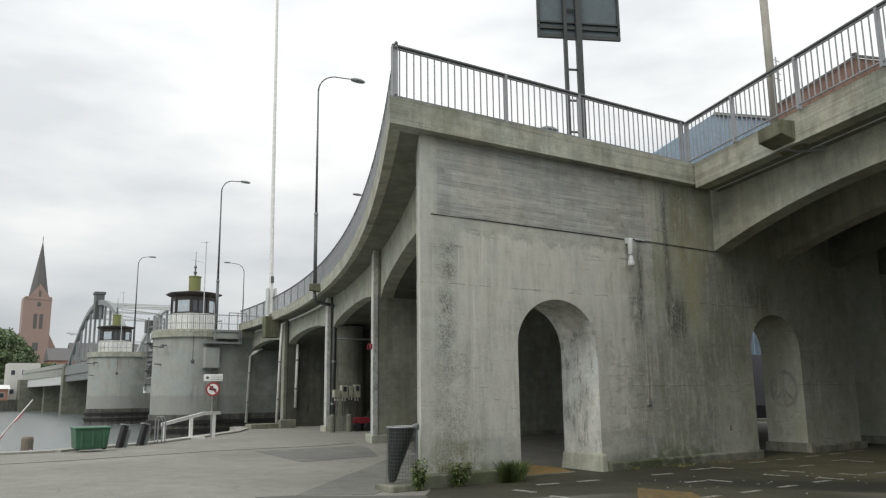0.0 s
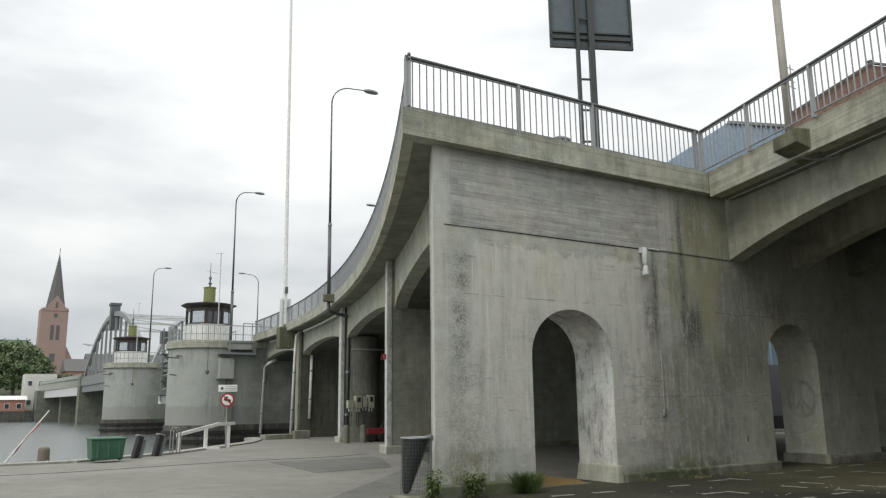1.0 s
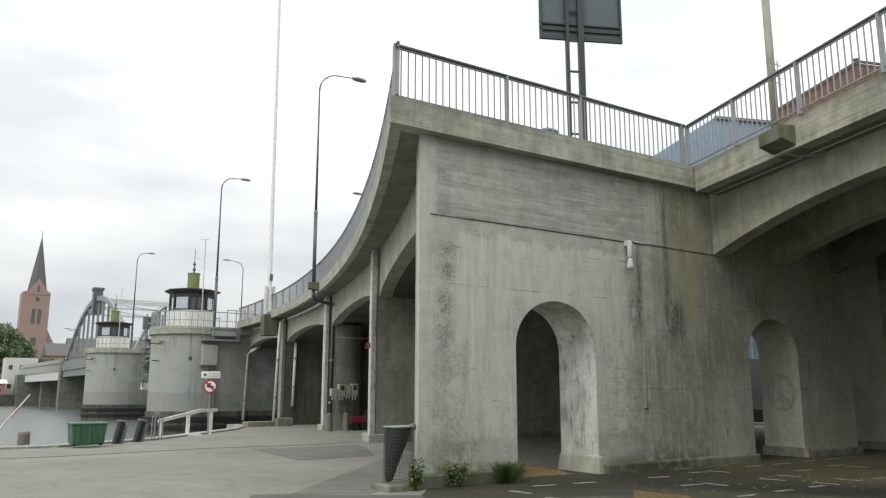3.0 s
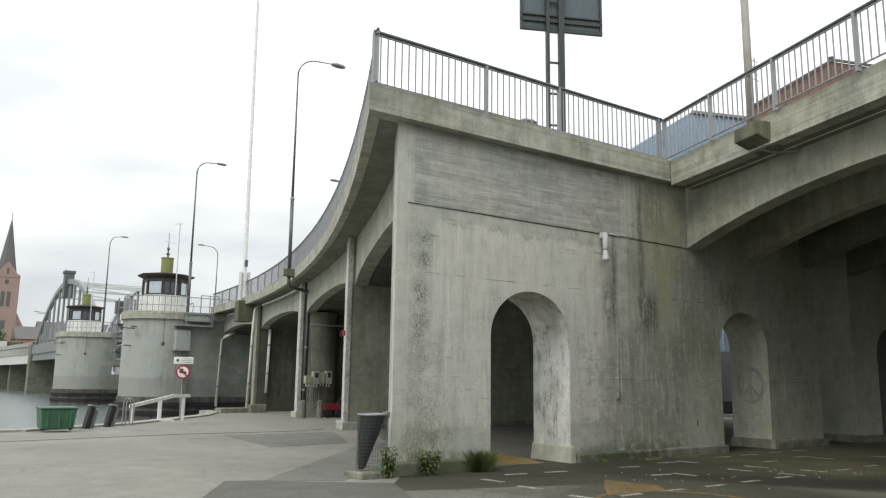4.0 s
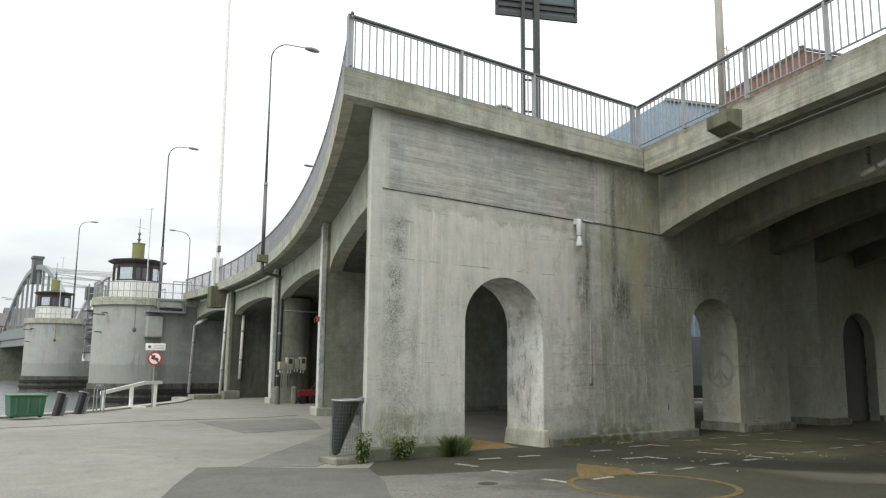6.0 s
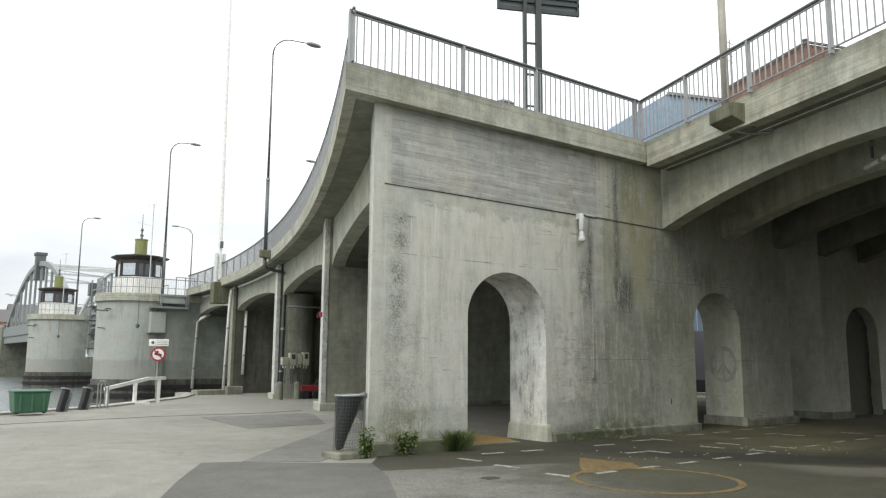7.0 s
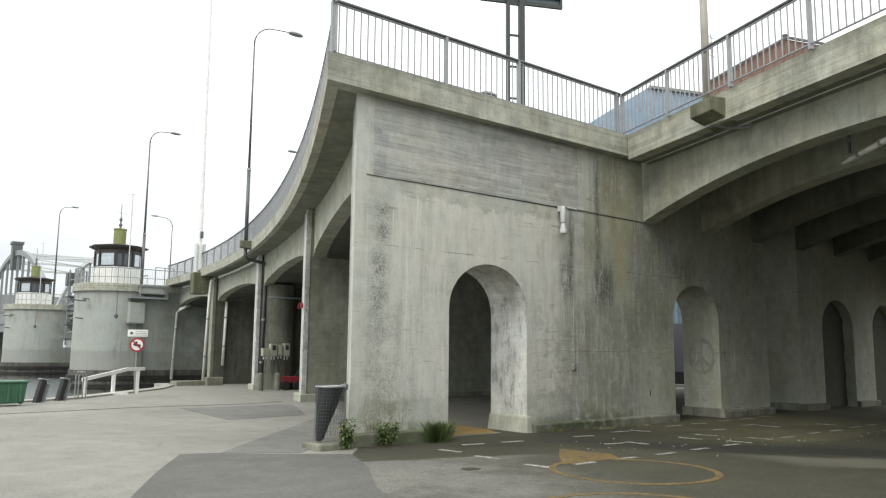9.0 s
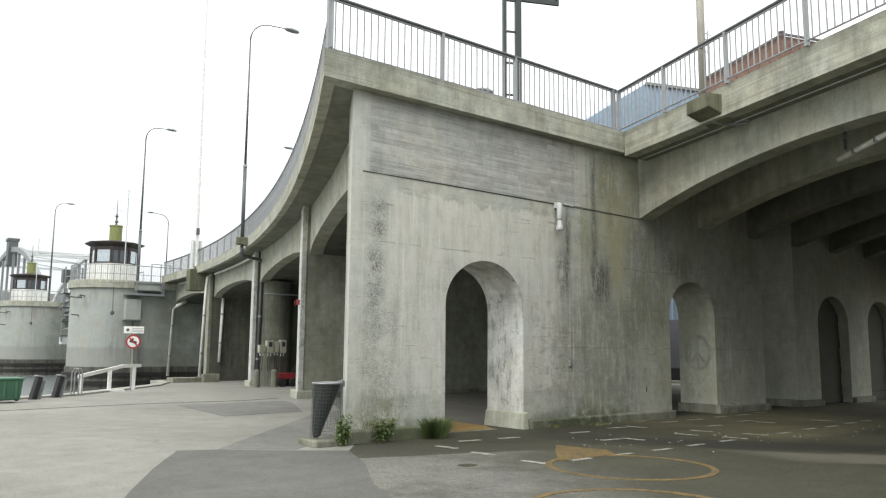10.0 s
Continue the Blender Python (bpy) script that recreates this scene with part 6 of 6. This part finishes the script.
for a in ((16.40, 1.42, 1.80, 0.34, 0), (16.80, 1.40, 2.02, 0.36, 1), (17.15, 1.45, 1.98, 0.24, 0), (17.48, 1.40, 2.05, 0.34, 1)):
    meter_box(*a)
for i, x in enumerate((16.35, 17.25)):
    t = thing("guard_post", "short concrete guard post before the meter boxes", "bollard", (x, 34.7, quay_z(34.7)), group="guard posts")
    part("post", Shape().lathe([(0.15, -0.1), (0.15, 0.75), (0.12, 0.82), (0.04, 0.85)], 14), CONC_PIER, t, smooth=False)
cart = thing("hand_cart", "red hand cart with a tray and rubber wheels", "cart", (17.95, 35.0, quay_z(35.0)))
part("tray", Shape().box(-0.45, 0.45, -0.35, 0.35, 0.36, 0.66), CART_RED, cart, "red sheet-metal tray", bevel=0.02)
for x in (-0.3, 0.3):
    part("wheel", Shape().lathe([(0.2, -0.05), (0.22, 0), (0.2, 0.05)], 14).turned(pose(x, -0.38, 0.21, 90, 0, 0)), RUBBER, cart)
part("handle", Shape().tube([(0.44, 0.2, 0.6), (0.7, 0.2, 0.95), (0.7, -0.2, 0.95), (0.44, -0.2, 0.6)], 0.02, 6), STEEL_DARK, cart)
hook = thing("lifebuoy_bracket", "small red rescue bracket on the pilaster", "bracket", (edge_x(23.5) + 0.72, 23.6, 3.1))
part("plate", Shape().box(-0.06, 0.02, -0.05, 0.06, 0.02, 0.2), CART_RED, hook, bevel=0.015)
part("hook", Shape().tube([(-0.06, 0, 0.03), (-0.15, 0, 0.0), (-0.15, 0, 0.13), (-0.10, 0, 0.2)], 0.016, 6), CART_RED, hook)


def downpipe(pts, r, label, mat=PIPE):
    t = thing("drain_pipe", label, "pipe", pts[0], group="drain pipes")
    o = Vector(pts[0])
    part("pipe", Shape().tube([Vector(p) - o for p in pts], r, 9), mat, t, smooth=True)
    a, b = Vector(pts[-2]) - o, Vector(pts[-1]) - o
    for k in (0.25, 0.7):
        c = a + (b - a) * k
        part("clamp", Shape().tube([c + Vector((0, 0, 0.05)), c - Vector((0, 0, 0.05))], r * 1.35, 9), STEEL, t)


downpipe([(21.4, 58.2, 5.1), (20.7, 58.2, 4.75), (20.55, 58.4, 4.5), (20.35, 58.4, -0.5)], 0.115, "pale bent drain pipe in the last bay")
downpipe([(20.25, 48.45, 4.85), (20.15, 48.45, 0.7)], 0.10, "pale drain pipe on the cross wall")
downpipe([(19.25, 48.2, 6.3), (19.05, 48.2, 6.1), (19.0, 48.3, 5.0), (18.85, 48.35, -0.3)], 0.09, "pale drain pipe down the pilaster")
downpipe([(15.45, 35.0, 6.56), (15.47, 35.02, 6.2), (15.6, 35.1, 6.08), (16.9, 36.0, 6.05), (17.06, 36.1, 5.9), (17.08, 36.15, 4.4), (17.05, 36.2, -0.3)], 0.085, "dark drain pipe bracketed from the lamp corbel", STEEL_DARK)
downpipe([(16.9, 35.4, 4.3), (20.5, 35.42, 4.38), (21, 35.42, 4.38)], 0.05, "dark pipe along the cross wall", STEEL_DARK)
downpipe([(15.3, 6.6, 6.5), (15.3, 6.6, 5.6)], 0.03, "thin hanger under the near span", STEEL_DARK)
downpipe([(15.6, 6.87, 5.5), (15.45, 6.7, 5.5), (14.2, 5.3, 5.5)], 0.055, "grey pipe slung under the near span")
con = thing("edge_conduit", "pale conduit slung under the curved deck edge", "conduit", (0, 0, 0))
part("run", Shape().tube([(edge_x(y) + 0.72, y, 6.32) for y in (36.5, 39, 42, 45, 47.5)], 0.06, 7), PIPE, con)
part("run", Shape().tube([(edge_x(y) + 0.72, y, 6.32) for y in (49.5, 52, 55, 57)], 0.06, 7), PIPE, con)
kerb = thing("footing_kerb", "low concrete footing kerb beside the arcade", "kerb", (17.6, 46.6, quay_z(46)))
part("kerb", Shape().box(-1.2, 1.4, -0.5, 0.6, -0.1, 0.28), CONC_FOOT, kerb, bevel=0.03)
part("block", Shape().box(0.5, 1.5, -0.9, -0.4, -0.1, 0.5), CONC_FOOT, kerb, bevel=0.03)

# ---- quay furniture ----
sp = thing("no_entry_sign", "round red-ringed prohibition sign under a white plate on a pole", "road sign", (10.62, 35.0, quay_z(35)), -18)
part("pole", Shape().tube([(0, 0, -0.1), (0, 0, 2.76)], 0.035, 8), STEEL, sp)
disc = lambda r, y: Shape().lathe([(r, 0), (r, 0.02)], 28).turned(pose(0, y, 2.1, 90, 0, 0))
part("ring", disc(0.31, -0.04), RED, sp, "red ring")
part("face", disc(0.235, -0.062), WHITE, sp, "white face")
part("bar", Shape().box(-0.23, 0.23, -0.112, -0.104, -0.03, 0.03).turned(pose(0, 0, 2.1, 0, 45, 0)), RED, sp, "red slanting bar")
part("symbol", Shape().box(-0.15, 0.15, -0.100, -0.094, -0.06, 0.05).box(-0.11, -0.02, -0.100, -0.094, 0.05, 0.13).turned(pose(0, 0, 2.1, 0, 18, 0)), RUBBER, sp, "black symbol")
part("plate", Shape().box(-0.41, 0.41, -0.06, -0.04, 2.46, 2.76), WHITE, sp, "white text plate", bevel=0.006)
part("symbol", Shape().lathe([(0.065, 0), (0.065, 0.004)], 18).turned(pose(-0.25, -0.062, 2.61, 90, 0, 0)), STEEL_DARK, sp)
for z in (2.68, 2.60, 2.53):
    part("text_bar", Shape().box(-0.08, 0.38, -0.066, -0.061, z - 0.012, z + 0.012), STEEL, sp)

hr = thing("stair_handrail", "white painted timber handrail at the quay steps", "handrail", (8.1, 33.0, quay_z(33)))
for x, y, h in ((0.0, 0.0, 0.62), (1.35, 1.0, 0.86), (2.62, 2.0, 0.97)):
    part("post", Shape().box(x - 0.07, x + 0.07, y - 0.06, y + 0.06, -0.15, h), WHITE, hr, bevel=0.01)


def beam(a, b, w, h):
    a, b = Vector(a), Vector(b)
    d = (b - a).normalized()
    sx = Vector((0, 0, 1)).cross(d).normalized() * w / 2
    up = d.cross(sx).normalized() * h / 2
    return Shape().slab([a - sx - up, a + sx - up, a + sx + up, a - sx + up], [b - sx - up, b + sx - up, b + sx + up, b - sx + up])


part("rail", beam((-0.12, -0.08, 0.66), (2.02, 1.5, 1.02), 0.09, 0.14), WHITE, hr)
part("rail", beam((2.0, 1.48, 1.02), (2.95, 2.2, 1.02), 0.09, 0.14), WHITE, hr)
part("foot_board", Shape().box(0.95, 1.9, 0.75, 0.95, -0.05, 0.07), WHITE, hr)

sk = thing("rubbish_skip", "small green steel waste container with a lid", "container", (4.38, 27.05, -0.0))
part("body", Shape().slab([(-0.45, -0.45, 0.04), (0.45, -0.45, 0.04), (0.45, 0.45, 0.04), (-0.45, 0.45, 0.04)], [(-0.5, -0.52, 0.64), (0.5, -0.52, 0.64), (0.5, 0.52, 0.64), (-0.5, 0.52, 0.64)]), GREEN, sk, bevel=0.02)
part("lid", Shape().box(-0.54, 0.54, -0.56, 0.56, 0.64, 0.70), GREEN, sk, "faded green lid", bevel=0.025)
for x in (-0.32, 0.0, 0.32):
    part("rib", Shape().box(x - 0.035, x + 0.035, -0.53, -0.47, 0.1, 0.63), GREEN, sk)
for x in (-0.38, 0.38):
    part("wheel", Shape().lathe([(0.08, -0.03), (0.08, 0.03)], 10).turned(pose(x, -0.3, 0.075, 90, 0, 0)), RUBBER, sk)
for i, (x, y) in enumerate(((5.6, 28.7), (6.5, 29.75))):
    t = thing("mooring_fender", "black leaning fender post with a pale cap at the quay edge", "fender", (x, y, quay_z(y)), 20, group="quay fenders")
    m = Matrix.Rotation(radians(14), 4, "Y")
    part("post", Shape().box(-0.12, 0.08, -0.11, 0.11, -0.1, 0.74).turned(m), RUBBER, t, bevel=0.04)
    part("cap", Shape().box(-0.15, 0.13, -0.13, 0.13, 0.74, 0.79).turned(m), STEEL_GREY, t, bevel=0.015)
    part("back_plate", Shape().box(0.15, 0.20, -0.1, 0.1, -0.1, 0.66).turned(m), STEEL_GREY, t)
lad = thing("quay_ladder", "bent steel handles of a quay ladder", "ladder", (7.25, 30.4, quay_z(30.4)))
for y in (0, 0.45):
    part("handle", Shape().tube([(0, y, -0.3), (0, y, 0.85), (0.08, y + 0.05, 0.98), (0.22, y + 0.1, 0.98), (0.28, y + 0.1, 0.8), (0.28, y + 0.1, -0.2)], 0.025, 7), STEEL, lad)
pile = thing("mooring_pile", "grey timber mooring pile standing in the water", "pile", (2.95, 30.3, -4))
part("pile", Shape().lathe([(0.19, 0), (0.19, 4.25), (0.15, 4.32)], 12), WOOD, pile, smooth=False)
rope = thing("mooring_rope", "slack mooring rope along the quay edge", "rope", (3.1, 29.5, 0))
part("rope", Shape().tube([(-0.1, 0.7, -0.1), (0.3, 0.2, -0.32), (0.8, -0.4, -0.2), (1.1, -1.2, 0.08)], 0.02, 6), PIPE, rope)

bt = thing("motor_boat", "small white motor boat moored at the quay", "boat", (-0.6, 32.0, WATER_Z), 12)
hull = []
for x, w, z in ((-4.0, 1.1, 0.75), (-2, 1.25, 0.75), (0.5, 1.2, 0.85), (2.0, 0.8, 0.98), (3.0, 0.08, 1.1)):
    hull.append([(x, -w * 0.55, -0.3), (x, w * 0.55, -0.3), (x, w, z), (x, -w, z)])
part("hull", Shape().add([p for r in hull for p in r], [(i * 4 + j, i * 4 + (j + 1) % 4, i * 4 + 4 + (j + 1) % 4, i * 4 + 4 + j) for i in range(4) for j in range(4)] + [(0, 1, 2, 3), (16, 17, 18, 19)]), BOAT, bt, bevel=0.03)
part("cabin", Shape().slab([(-1.8, -0.85, 0.7), (1.3, -0.7, 0.7), (1.3, 0.7, 0.7), (-1.8, 0.85, 0.7)], [(-1.6, -0.75, 1.85), (0.7, -0.6, 1.85), (0.7, 0.6, 1.85), (-1.6, 0.75, 1.85)]), BOAT, bt, "white cabin", bevel=0.05)
for x in (-1.2, -0.3, 0.45):
    part("window", Shape().box(x - 0.28, x + 0.28, -0.84, -0.74, 1.2, 1.6), GLASS, bt)
part("roof_rail", Shape().tube([(-1.5, -0.6, 1.85), (-1.3, -0.6, 2.5), (0.2, -0.6, 2.5), (0.5, -0.6, 1.85)], 0.025, 6), STEEL, bt)
fl = thing("boat_flag", "red flag hanging on a slanting flagstaff", "flag", (1.35, 31.2, -0.9))
tip = Vector((1.75, 0.0, 2.45))
part("staff", Shape().tube([(0, 0, 0), tip], 0.035, 7, 0.02), WHITE, fl, "pale slanting staff")
cl = Shape()
cols_, rows_ = 8, 5
grid = []
for i in range(cols_ + 1):
    for j in range(rows_ + 1):
        u, v = i / cols_, j / rows_
        p = tip * (0.98 - 0.52 * u) + Vector((-0.10 * v, 0.05 * math.sin(5 * u + 3 * v), -0.24 * v * (0.35 + 0.65 * abs(math.sin(5.2 * u + 0.2)))))
        grid.append(p)
quads = [(i * (rows_ + 1) + j, (i + 1) * (rows_ + 1) + j, (i + 1) * (rows_ + 1) + j + 1, i * (rows_ + 1) + j + 1) for i in range(cols_) for j in range(rows_)]
cl.add(grid, quads)
fcl = part("cloth", cl, RED, fl, "limp red cloth")
fcl.modifiers.new("thickness", "SOLIDIFY").thickness = 0.006
